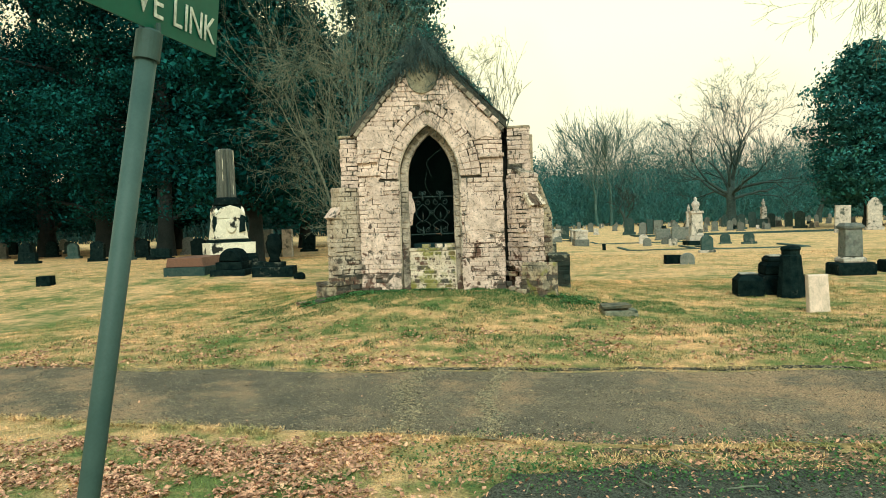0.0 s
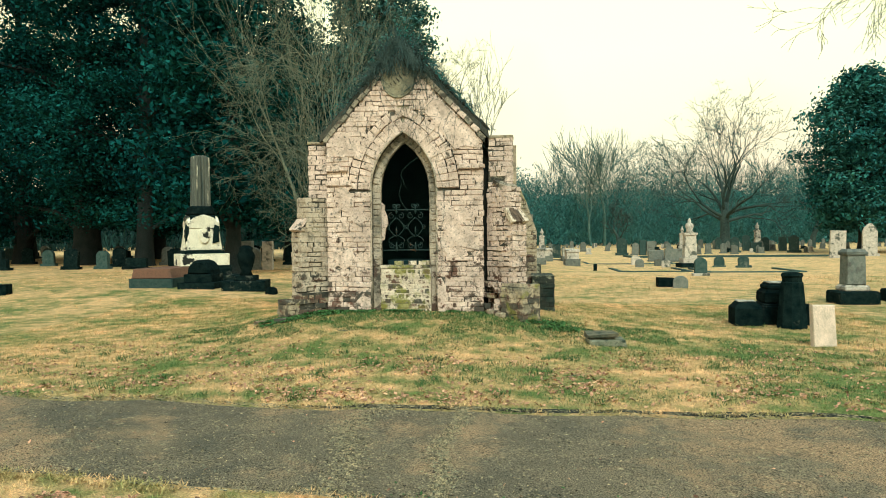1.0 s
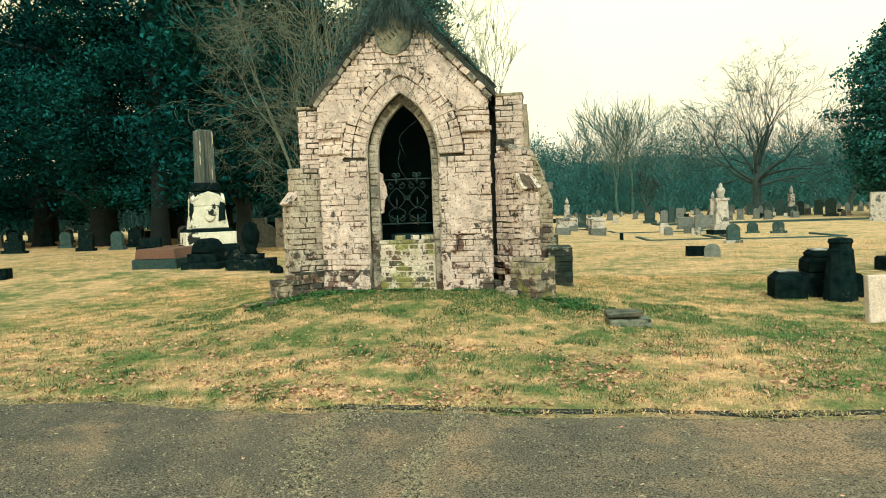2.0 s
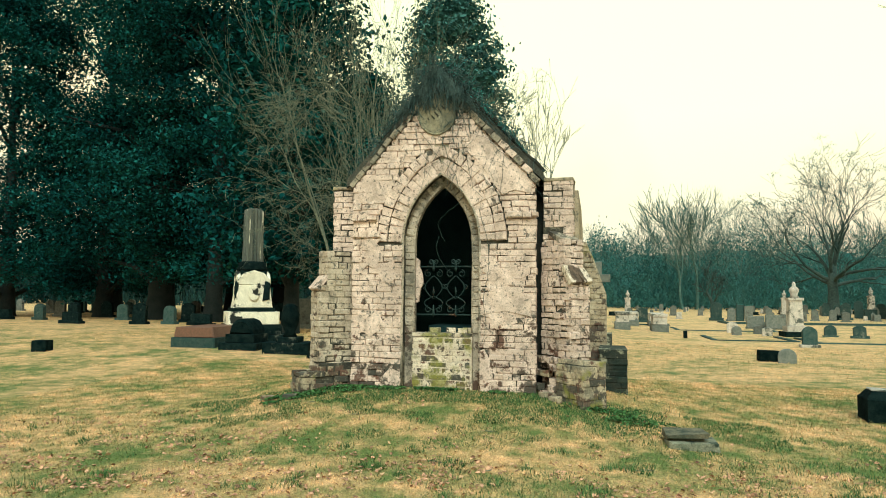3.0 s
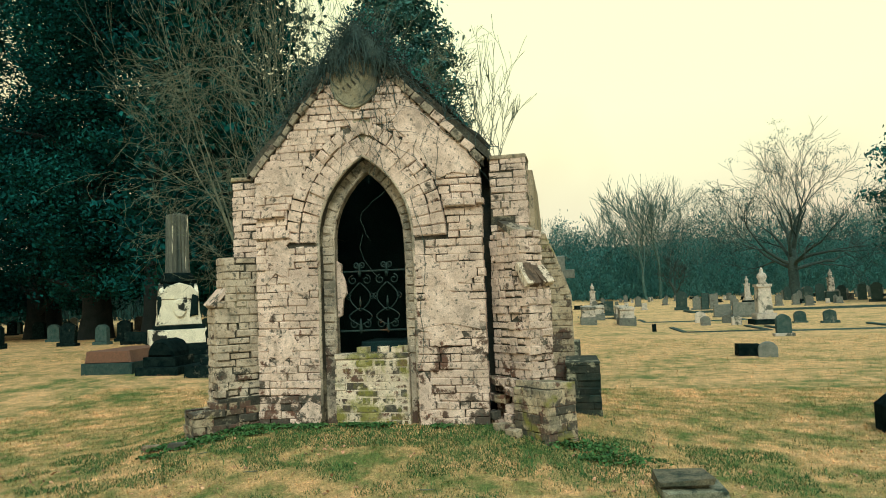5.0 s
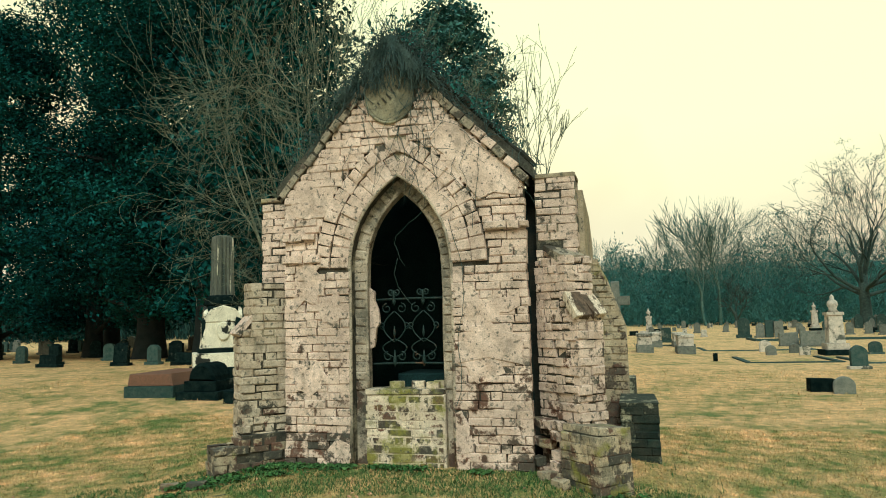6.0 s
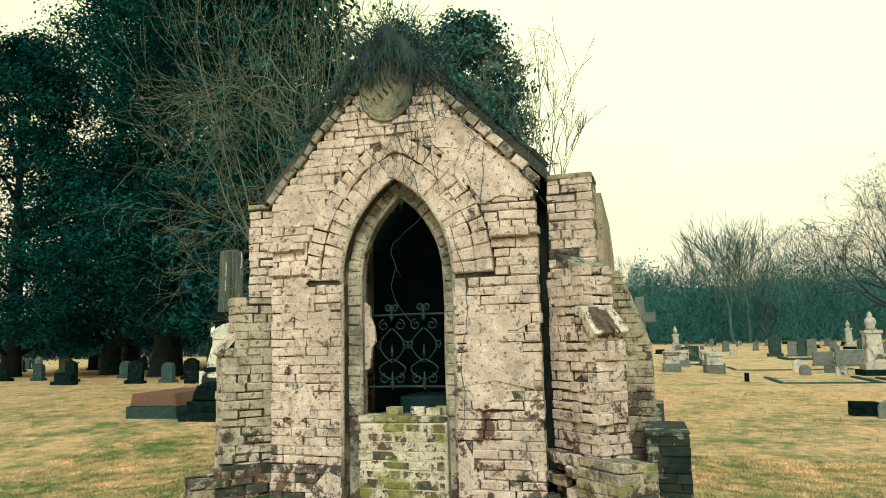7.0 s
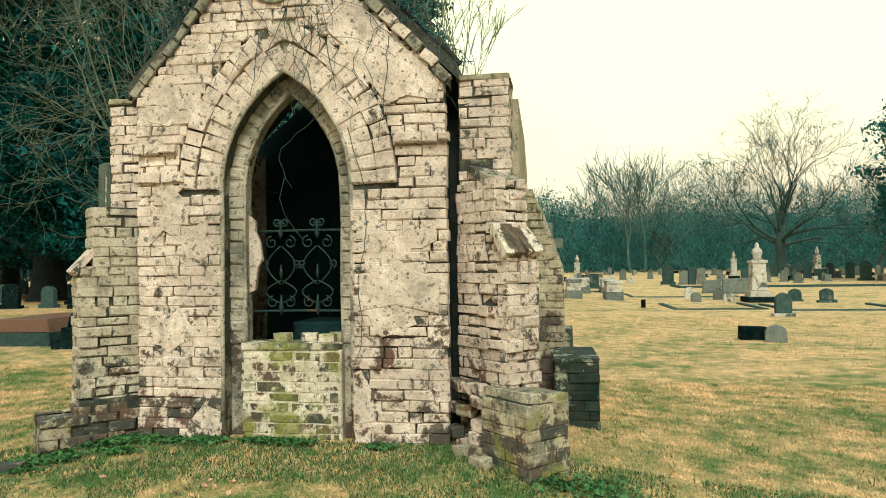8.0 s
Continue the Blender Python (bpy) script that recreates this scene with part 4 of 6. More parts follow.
rv = random.Random(11)
vines = thing("dead_vines", "tangle of dead grey vines over the gable and roof", "vine", (0, 0, 0), kind="stuff")
g = Geo()
for i in range(950):                      # thatch of strands along the roof ridge and slopes
    side = rv.choice((-1, 1))
    k = abs(rv.gauss(0, 0.36))
    if k > 0.95:
        continue
    w = 1.25 if side > 0 else 1.22
    x = PEAK[0] + side * w * k * 0.97
    z = 4.08 - k * 1.36
    y = Y0 + rv.uniform(-0.03, 0.9 if side > 0 else 0.5)
    d = (rv.gauss(side * 0.35, 0.5), rv.gauss(-0.45, 0.5), rv.uniform(-0.9, 0.9))
    ln = rv.uniform(0.12, 0.42) * (1.2 - k)
    g.tube(wander((x, y, z), d, ln, 3, rv, 0.3, 0.18), [0.0045, 0.004, 0.003, 0.002], 3, False)
for i in range(750):                       # mound of strands over the peak and down the right roof slope
    top_heavy = rv.random() < 0.55
    k = rv.gauss(0.02, 0.13) if top_heavy else rv.uniform(0.1, 0.85)
    x = PEAK[0] + 1.22 * k
    z = 4.06 - abs(k) * 1.34
    ln = rv.uniform(0.25, 0.50) if top_heavy else rv.uniform(0.10, 0.24)
    d = (rv.gauss(-k * 0.8 if top_heavy else 0.3, 0.3), rv.gauss(0, 0.35), 1)
    g.tube(wander((x, Y0 + rv.uniform(0.05, 0.7), z), d, ln, 4, rv, 0.32, 0.12), [0.005, 0.0045, 0.004, 0.003, 0.002], 3, False)
for i in range(340):                       # hanging fringe over the top of the gable
    side = rv.choice((-1, 1))
    k = abs(rv.gauss(0, 0.20 if side > 0 else 0.27))
    x, z = PEAK[0] + side * k * 1.2, 4.10 - k * 1.33
    ln = rv.uniform(0.15, 0.55) * max(0.22, 1 - k * 1.8)
    pts = [(x, Y0 + 0.02, z), (x + rv.gauss(0, 0.03), Y0 - 0.10, z + 0.01), (x + rv.gauss(side * 0.03, 0.05), Y0 - 0.09, z - ln * 0.55), (x + rv.gauss(side * 0.05, 0.07), Y0 - 0.04, z - ln)]
    g.tube(pts, [0.005, 0.0045, 0.004, 0.002], 3, False)
part("vine_thatch", g, M_VINE, vines)
g = Geo()
for i in range(26):                        # stems that creep over the front
    x = rv.gauss(CX + 0.15, 0.35)
    z = rv.uniform(2.75, 3.7)
    p = Vector((x, Y0 - 0.02, z))
    d = Vector((rv.gauss(0, 0.5), 0, -1))
    pts = [p.copy()]
    for k in range(rv.randint(6, 14)):
        d = (d + Vector((rv.gauss(0, 0.45), 0, rv.gauss(-0.15, 0.35)))).normalized()
        p = p + d * 0.08
        p.y = Y0 - rv.uniform(0.016, 0.045)
        pts.append(p.copy())
    h = len(pts)
    g.tube(pts, [0.0032 * (1 - 0.6 * j / h) for j in range(h)], 4, False)
for x, z, n in ((0.62, 3.0, 12), (0.27, 2.35, 26), (-0.38, 3.1, 8), (0.03, 3.2, 10)):
    p, d, pts = Vector((x, Y0 - 0.03, z)), Vector((0, 0, -1)), []
    for k in range(n):
        d = (d + Vector((rv.gauss(0, 0.22), 0, -0.25))).normalized()
        p = p + d * 0.07
        pts.append(p.copy())
    g.tube(pts, [0.0030] * len(pts), 4, False)
p = Vector((CX - 0.05, Y0 + 0.12, 1.95))
g.tube([p, p + Vector((-0.04, 0, -0.15)), p + Vector((0.0, 0, -0.28)), p + Vector((0.1, 0, -0.42)), p + Vector((0.14, 0, -0.46))], [0.003] * 5, 3, False)
part("vine_stems", g, M_VINE, vines)

for bx, by, bz, ht, sd in ((0.93, 8.45, 2.62, 1.45, 3), (1.0, 8.7, 2.55, 1.2, 8), (0.85, 8.3, 2.75, 0.8, 5)):
    sap = thing("sapling", "thin bare sapling rooted on the chapel wall top", "sapling", (bx, by, bz), group="saplings on the wall")
    g = Geo()
    r2 = random.Random(sd)
    for k in range(2):
        grow(g, (0, 0, -0.1), (r2.gauss(0.03, 0.10), r2.gauss(0, 0.1), 1), ht * r2.uniform(0.46, 0.58), 0.012, 3, r2, 5, 3, 0.10, 0.28, 0.06, 0.6, None, 5)
    part("crown", g, M_TWIG, sap)

# the mat of dead vines and ivy that hangs over the peak and down the roof's edges
mat_of_vines = thing("peak_vines", "dark tangled mat of dead vines and ivy over the gable peak", "vines", (CX, Y0, 3.9))
base = Vector((CX, Y0, 3.9))
r2 = random.Random(88)
g = Geo()
for side, end in ((-1, Vector((L - 0.05, Y0 + 0.2, 2.72))), (1, Vector((R + 0.05, Y0 + 0.2, 2.72)))):
    top = Vector((PEAK[0], Y0 + 0.2, PEAK[1] + 0.06))
    nrm = Vector((side * 0.72, 0, 0.69))
    pts, rad = [], []
    for k in range(22):
        t = k / 21
        q = top.lerp(end, t) + nrm * (0.05 + 0.03 * noise.noise(Vector((t * 9, side, 2)))) + Vector((0, 0.04 * noise.noise(Vector((t * 7, side, 7))), 0))
        pts.append(q - base)
        rad.append(0.045 * (1 - 0.35 * t) + 0.022 * noise.noise(Vector((t * 14, side, 5))))
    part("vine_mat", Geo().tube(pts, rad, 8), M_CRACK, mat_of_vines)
    for k in range(150):
        t = r2.random() ** 1.7
        q = top.lerp(end, t) + nrm * r2.uniform(0.0, 0.12) + Vector((0, r2.uniform(-0.26, 0.2), 0))
        d = Vector((side * r2.uniform(-0.3, 0.9), r2.gauss(0, 0.2), r2.uniform(-0.9, 0.7)))
        stem = wander(q - base, d, r2.uniform(0.12, 0.42) * (1.1 - 0.6 * t), 6, r2, 0.35, 0.10)
        g.tube(stem, [0.0035] * len(stem), 4, False)
    for k in range(42):
        q = Vector((PEAK[0] + r2.gauss(0, 0.20), Y0 - 0.035 - r2.random() * 0.03, 0))
        q.z = PEAK[1] - abs(q.x - PEAK[0]) * 1.05 + 0.02
        stem = wander(q - base, Vector((r2.gauss(0, 0.35), 0, -1)), r2.uniform(0.12, 0.50), 6, r2, 0.22, 0.08)
        stem = [Vector((p.x, min(p.y, -0.02), p.z)) for p in stem]
        g.tube(stem, [0.0032] * len(stem), 4, False)
tagged(part("tangle", g, M_VINE, mat_of_vines), kind="stuff")
rng = np.random.default_rng(41)
t = rng.uniform(0, 1, 2600) ** 1.4
sd = np.where(rng.uniform(0, 1, 2600) < 0.66, 1.0, -1.0)
pos = np.stack([PEAK[0] + sd * t * 1.1, Y0 + 0.35 + rng.normal(0, 0.22, 2600), PEAK[1] + 0.12 - t * 1.15 + np.abs(rng.normal(0, 0.13, 2600)) * (1.3 - t)], 1) - np.array(base)
cards("ivy_leaves", pos, rng.normal(size=pos.shape), rng.uniform(0.014, 0.034, 2600), M_LEAFFAR, mat_of_vines, 1.3, 42)

# dense bare twigs on the roof behind the peak
brush = thing("roof_brush", "grey brush of bare twigs growing on the roof", "shrub", (0.25, 8.6, 3.35))
r2 = random.Random(21)
for k in range(12):
    g = Geo()
    grow(g, (r2.uniform(-0.6, 0.35), r2.uniform(-0.8, 0.5), r2.uniform(-0.1, 0.3)), (r2.gauss(0.12, 0.35), r2.gauss(0, 0.3), 1), r2.uniform(0.26, 0.42), 0.008, 3, r2, 4, 4, 0.18, 0.8, 0.03, 0.62, None, 4, 0.002)
    part("stem", g, M_TWIG, brush)


# ---- trees ----
def crown_cards(name, clumps, per, size, spread, material, parent, seed):
    rng = np.random.default_rng(seed)
    c = np.repeat(np.asarray(clumps, float), per, axis=0)
    off = rng.normal(size=c.shape) * spread * np.array([1, 1, 0.42])
    nor = rng.normal(size=c.shape) * 0.8 + np.array([0, 0, 1.0])
    return cards(name, c + off, nor, size * rng.uniform(0.6, 1.4, len(c)), material, parent, 1.7, seed)


def evergreen(x, y, h, r, trunk, seed, low=2.0, clumps=420, per=100, size=0.112, label="big dark evergreen tree with a low dense crown", leaf=None, spread=0.55, flat=1.0, bushy=False):
    rng = random.Random(seed)
    root = thing("evergreen_tree", label, "tree", (x, y, gz(x, y) - 0.05), group="evergreen trees")
    g = Geo()
    g.tube([(0, 0, -0.3), (0.0, 0, 0.15), (0.05, 0, 1.2), (0.1 * rng.uniform(-1, 1), 0.1, h * 0.35), (0.2 * rng.uniform(-1, 1), 0, h * 0.7)], [trunk * 1.5, trunk * 1.1, trunk * 0.85, trunk * 0.6, trunk * 0.2], 10)
    centres = []
    for i in range(clumps):
        u = rng.uniform(0, 1) ** (0.8 if bushy else 0.95)
        z = low + (h - low) * u
        prof = math.sin(math.pi * min(1, 0.22 + 0.78 * u)) ** 0.6 if u > 0 else 0.6
        if bushy:
            prof = 0.25 + 0.85 * math.sqrt(max(0, 1 - (1.9 * u - 0.95) ** 2))
        a = rng.uniform(0, 2 * math.pi)
        q = r * flat * prof * (0.35 + 0.65 * math.sqrt(rng.random())) * (0.80 + 0.5 * noise.noise(Vector((math.cos(a) * 1.6, math.sin(a) * 1.6, z * 0.3 + seed))))
        centres.append((q * math.cos(a), q * math.sin(a), z + rng.gauss(0, 0.3)))
    for i in range(16):
        c = centres[rng.randrange(len(centres))]
        z0 = min(h * 0.6, max(low * 0.7, c[2] - 1.5))
        g.tube([(0, 0, z0), (c[0] * 0.5, c[1] * 0.5, (z0 + c[2]) / 2 + 0.4), c], [trunk * 0.3, trunk * 0.18, trunk * 0.05], 5, False)
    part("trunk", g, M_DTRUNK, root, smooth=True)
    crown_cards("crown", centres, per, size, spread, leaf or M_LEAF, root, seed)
    return root


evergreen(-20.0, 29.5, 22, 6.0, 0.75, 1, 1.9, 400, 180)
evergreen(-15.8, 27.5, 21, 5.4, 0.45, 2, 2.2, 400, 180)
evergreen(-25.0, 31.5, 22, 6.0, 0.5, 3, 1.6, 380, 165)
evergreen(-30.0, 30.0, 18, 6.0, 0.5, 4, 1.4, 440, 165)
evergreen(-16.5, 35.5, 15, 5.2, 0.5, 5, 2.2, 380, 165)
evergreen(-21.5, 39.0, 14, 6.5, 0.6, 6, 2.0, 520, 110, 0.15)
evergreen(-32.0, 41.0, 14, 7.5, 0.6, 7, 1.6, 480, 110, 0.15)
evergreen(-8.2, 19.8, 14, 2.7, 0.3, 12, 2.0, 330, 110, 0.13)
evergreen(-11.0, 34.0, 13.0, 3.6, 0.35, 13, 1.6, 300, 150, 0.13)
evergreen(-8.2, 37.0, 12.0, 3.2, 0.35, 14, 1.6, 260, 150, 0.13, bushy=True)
evergreen(-5.3, 31.0, 15.5, 2.5, 0.25, 8, 3.0, 380, 110, 0.13, "blue-green evergreen tree rising beyond the chapel", M_LEAF2, 0.42, 1.0, True)
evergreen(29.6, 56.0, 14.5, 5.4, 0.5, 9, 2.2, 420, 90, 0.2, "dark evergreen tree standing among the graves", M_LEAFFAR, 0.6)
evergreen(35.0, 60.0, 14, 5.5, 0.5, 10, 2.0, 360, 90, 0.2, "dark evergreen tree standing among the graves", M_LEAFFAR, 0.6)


def bare_tree(name, label, x, y, h, stems, seed, r=0.12, mat=None, level=5, spread=0.6, group="", lean=(0, 0), split=3, lift=0.05, wob=0.13, fork=0.38, twig=0.58, least=0.003, shrink=(0.55, 0.8)):
    rng = random.Random(seed)
    root = thing(name, label, "tree", (x, y, gz(x, y) - 0.05), group=group)
    g, tips = Geo(), []
    for k in range(stems):
        a = rng.uniform(0, 2 * math.pi)
        o = 0.0 if stems == 1 else 0.25
        d = (math.cos(a) * (0.0 if stems == 1 else rng.uniform(0.1, 0.5)) + lean[0], math.sin(a) * (0.0 if stems == 1 else 0.2) + lean[1], 1)
        stem = Geo()
        grow(g, (math.cos(a) * o, math.sin(a) * o, -0.2), d, h * fork * rng.uniform(0.85, 1.1), r * rng.uniform(0.8, 1.1), level, rng, 8, split, wob, spread, lift, twig, tips, 5, least, stem, shrink)
        part("trunk", stem, mat or M_BARK, root, smooth=True)
    part("crown", g, mat or M_BARK, root, smooth=True)
    return root, tips


# many-stemmed bare tree against the chapel's side wall, its branches arching out over the lawn
def side_tree(x, y):
    r3 = random.Random(31)
    root = thing("bare_tree", "many-stemmed bare tree with thin brown branches beside the chapel", "tree", (x, y, gz(x, y) - 0.05))
    for k, (dx, dy) in enumerate(((-0.03, 0.05), (0.03, 0.1), (0.09, 0.12), (0.15, 0.2), (-0.06, 0.0), (0.05, 0.25), (-0.10, 0.1), (0.18, 0.05))):
        twigs, stem = Geo(), Geo()
        foot = (0.10 * math.cos(k * 2.4), 0.14 * math.sin(k * 2.4), -0.2)
        grow(twigs, foot, (dx, dy, 1), r3.uniform(2.7, 3.4), r3.uniform(0.032, 0.044), 4, r3, 7, 3, 0.07, 0.40, 0.05, 0.58, None, 7, 0.0021, stem, (0.52, 0.74))
        trunk = part("trunk", stem, M_TWIG, root, smooth=True)
        part("branchwork", twigs, M_TWIG, trunk)
    for k in range(26):
        twigs, limb_g = Geo(), Geo()
        z = r3.uniform(1.7, 4.6)
        d = (r3.uniform(-1.0, -0.4), r3.gauss(0.0, 0.5), r3.uniform(0.35, 0.9))
        grow(twigs, (-0.02 * z + r3.uniform(-0.1, 0.1), 0.03 * z, z), d, r3.uniform(0.75, 1.25), 0.009, 3, r3, 5, 4, 0.20, 0.62, -0.015, 0.60, None, 7, 0.0019, limb_g, (0.55, 0.85))
        limb_ob = part("limb", limb_g, M_TWIG, root, smooth=True)
        part("branchwork", twigs, M_TWIG, limb_ob)


side_tree(-2.0, 9.1)
bare_tree("bare_tree", "twiggy bare tree rising behind the chapel", -2.3, 17.5, 6.6, 4, 39, 0.05, M_TWIG, 5, 0.5, "", (0.02, 0.0), 3, 0.05, twig=0.62, least=0.005)
# the great oak in the field, with mistletoe tufts
oak = thing("oak_tree", "wide bare oak with dark tufts in its crown", "tree", (24.3, 75.0, gz(24.3, 75.0) - 0.05))
ro = random.Random(54)
part("trunk", Geo().tube([(0, 0, -0.3), (0, 0, 0.4), (0.05, 0, 2.0), (0.0, 0, 3.6), (0.1, 0, 5.2)], [0.95, 0.62, 0.50, 0.46, 0.34], 12), M_OAK, oak, smooth=True)
tips = []
for i in range(12):
    az, el = i * 2.4 + ro.uniform(-0.3, 0.3), radians(ro.uniform(12, 40) if i < 7 else ro.uniform(50, 85))
    g, first = Geo(), Geo()
    d = (math.cos(az) * math.cos(el), math.sin(az) * math.cos(el), math.sin(el))
    grow(g, (0, 0, 3.0 + 0.16 * i), d, ro.uniform(4.2, 5.0) if i < 7 else ro.uniform(4.7, 5.4), 0.20, 4, ro, 7, 3, 0.15, 0.66, 0.03, 0.60, tips, 5, 0.016, first, (0.58, 0.82))
    limb_ob = part("limb", first, M_OAK, oak, smooth=True)
    part("branchwork", g, M_OAK, limb_ob, smooth=True)
rt = random.Random(3)
pick = [tuple(p) for p in tips if p.z > 9.5]
rt.shuffle(pick)
crown_cards("foliage", pick[:80], 50, 0.085, 0.40, M_WOODS, oak, 77)
bare_tree("bare_tree", "tall bare tree in the field", 35.5, 80.0, 15, 1, 58, 0.4, M_OAK, 5, 0.75, "bare field trees", split=4, fork=0.28, twig=0.6, least=0.02, shrink=(0.62, 0.84))
bare_tree("bare_tree", "low bare tree at the field's edge", 15.5, 92.0, 8, 1, 61, 0.28, M_OAK, 4, 0.9, "bare field trees", split=4, least=0.025)

# tree with twigs hanging into the view from beside the drive
root = thing("roadside_tree", "bare roadside tree with drooping twigs", "tree", (11.5, 4.6, gz(11.5, 4.6)))
g, r2 = Geo(), random.Random(8)
g.tube([(0, 0, -0.3), (0, 0, 1.5), (-0.4, 0.1, 4.2), (-0.8, 0.3, 6.5)], [0.32, 0.26, 0.2, 0.1], 9)
limb = [(-0.3, 0.1, 3.8), (-2.0, 0.5, 4.9), (-4.2, 0.9, 5.1), (-5.9, 1.0, 4.6)]
g.tube(limb, [0.14, 0.09, 0.05, 0.02], 6)
for i in range(26):
    t = r2.uniform(0.62, 1.0)
    k = min(2, int(t * 3))
    a, b = Vector(limb[k]), Vector(limb[k + 1])
    grow(g, a.lerp(b, t * 3 - k), (r2.gauss(-0.30, 0.3), r2.gauss(0, 0.4), r2.gauss(-0.75, 0.3)), r2.uniform(0.45, 0.75), 0.009, 3, r2, 4, 3, 0.2, 0.5, -0.06, 0.6, None, 4)
part("crown", g, M_TWIG, root)

# ---- far woods ----
rw = random.Random(91)
proto = []
for k in range(4):
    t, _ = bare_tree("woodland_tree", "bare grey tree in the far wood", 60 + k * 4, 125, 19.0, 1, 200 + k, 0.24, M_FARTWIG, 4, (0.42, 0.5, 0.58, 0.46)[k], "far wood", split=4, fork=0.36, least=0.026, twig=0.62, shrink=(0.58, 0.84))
    proto.append(t)
for i in range(46):
    x = -40 + i * 2.8 + rw.uniform(-1.5, 1.5)
    y = 112 + rw.uniform(-6, 18) + abs(x) * 0.05
    s = rw.uniform(0.72, 1.25) * (0.86 + 0.14 * math.sin(x * 0.13))
    copy_thing(proto[i % 4], pose(x, y, gz(x, y) - 0.1, 0, 0, rw.uniform(0, 360)) @ Matrix.Diagonal((s, s, s, 1)))
n = 132000
rng = np.random.default_rng(17)
px = rng.uniform(-110, 120, n)
top = 13.2 + 1.8 * np.sin(px * 0.21) + 1.4 * np.sin(px * 0.53 + 1) + 1.0 * np.sin(px * 1.3)
pz = rng.uniform(0, 1, n) ** 1.15 * top * 0.80
py = 106 + rng.uniform(0, 22, n) + np.abs(px) * 0.05
hts = rng.uniform(0.5, 1.8, n) * (1.15 - 0.5 * pz / top)
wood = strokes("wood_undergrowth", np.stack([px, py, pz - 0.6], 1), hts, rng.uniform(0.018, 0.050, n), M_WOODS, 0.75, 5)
tagged(wood, "thicket of bare saplings in the far wood, haze put into its grey-green", "woods", kind="stuff")


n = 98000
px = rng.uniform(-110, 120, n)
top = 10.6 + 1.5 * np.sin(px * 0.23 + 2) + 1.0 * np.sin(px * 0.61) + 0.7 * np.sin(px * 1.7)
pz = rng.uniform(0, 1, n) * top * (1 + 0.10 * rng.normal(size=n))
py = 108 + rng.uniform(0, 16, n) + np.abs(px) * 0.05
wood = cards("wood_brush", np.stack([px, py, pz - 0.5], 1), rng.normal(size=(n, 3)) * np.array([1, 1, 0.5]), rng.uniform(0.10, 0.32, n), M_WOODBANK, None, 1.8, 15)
tagged(wood, "dense brush at the foot of the wood, haze put into its blue-green", "woods", kind="stuff")


def twig_crowns(n, seed):
    """The rounded grey crowns of the far trees, each a cloud of fine upward twigs."""
    r = np.random.default_rng(seed)
    pts, hs = [], []
    for i in range(n):
        x = r.uniform(-45, 100)
        y = 108 + r.uniform(0, 20) + abs(x) * 0.05
        top, w = r.uniform(11.0, 18.5), r.uniform(2.4, 4.6)
        k = 620
        u = r.normal(size=(k, 3))
        u /= np.linalg.norm(u, axis=1, keepdims=True)
        u *= r.uniform(0.25, 1.0, (k, 1)) ** 0.5
        pts.append(np.stack([x + u[:, 0] * w, y + u[:, 1] * w, top - 4.6 + u[:, 2] * 4.2], 1))
        hs.append(r.uniform(0.7, 2.0, k))
    p, h = np.concatenate(pts), np.concatenate(hs)
    tagged(strokes("wood_crowns", p, h, r.uniform(0.014, 0.032, len(p)), M_CROWN, 0.42, seed), "rounded grey crowns of bare trees in the far wood", "woods", kind="stuff")


twig_crowns(64, 44)


def wooded_rise():
    """The far rise of the wood that closes the view."""
    g = Geo()
    xs = [-260 + i * 2.0 for i in range(261)]
    for x in xs:
        h = 10.6 + 1.7 * noise.noise(Vector((x * 0.05, 2, 0))) + 1.1 * noise.noise(Vector((x * 0.21, 5, 0))) + 0.8 * noise.noise(Vector((x * 0.6, 8, 0)))
        for k, (dy, f) in enumerate(((0, 0.0), (1, 0.35), (2.5, 0.7), (5, 0.93), (9, 1.0), (30, 0.8))):
            g.v.append((x, 131 + dy + 1.5 * noise.noise(Vector((x * 0.3, k, 1))) + abs(x) * 0.05, -0.6 + h * f + 0.5 * noise.noise(Vector((x * 0.8, k * 3, 4)))))
    g.f = [(i * 6 + k, (i + 1) * 6 + k, (i + 1) * 6 + k + 1, i * 6 + k + 1) for i in range(len(xs) - 1) for k in range(5)]
    tagged(part("wooded_rise", g, M_WOODBANK), "rise of the far wood, haze put into its blue-green", "woods", kind="structure")


wooded_rise()
# a denser belt closing the view under the trees
n = 26000
px = rng.uniform(-140, -10, n)
py = 70 + rng.uniform(0, 14, n)
pz = np.abs(rng.normal(0, 0.5, n)) * 6
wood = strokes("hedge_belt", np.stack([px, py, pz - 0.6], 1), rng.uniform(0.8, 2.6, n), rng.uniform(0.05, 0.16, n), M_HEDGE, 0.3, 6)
tagged(wood, "hedge belt beyond the shaded graves, tree shade put into its dark green", "hedge", kind="stuff")


# ---- gravestones and monuments ----
rs = random.Random(40)


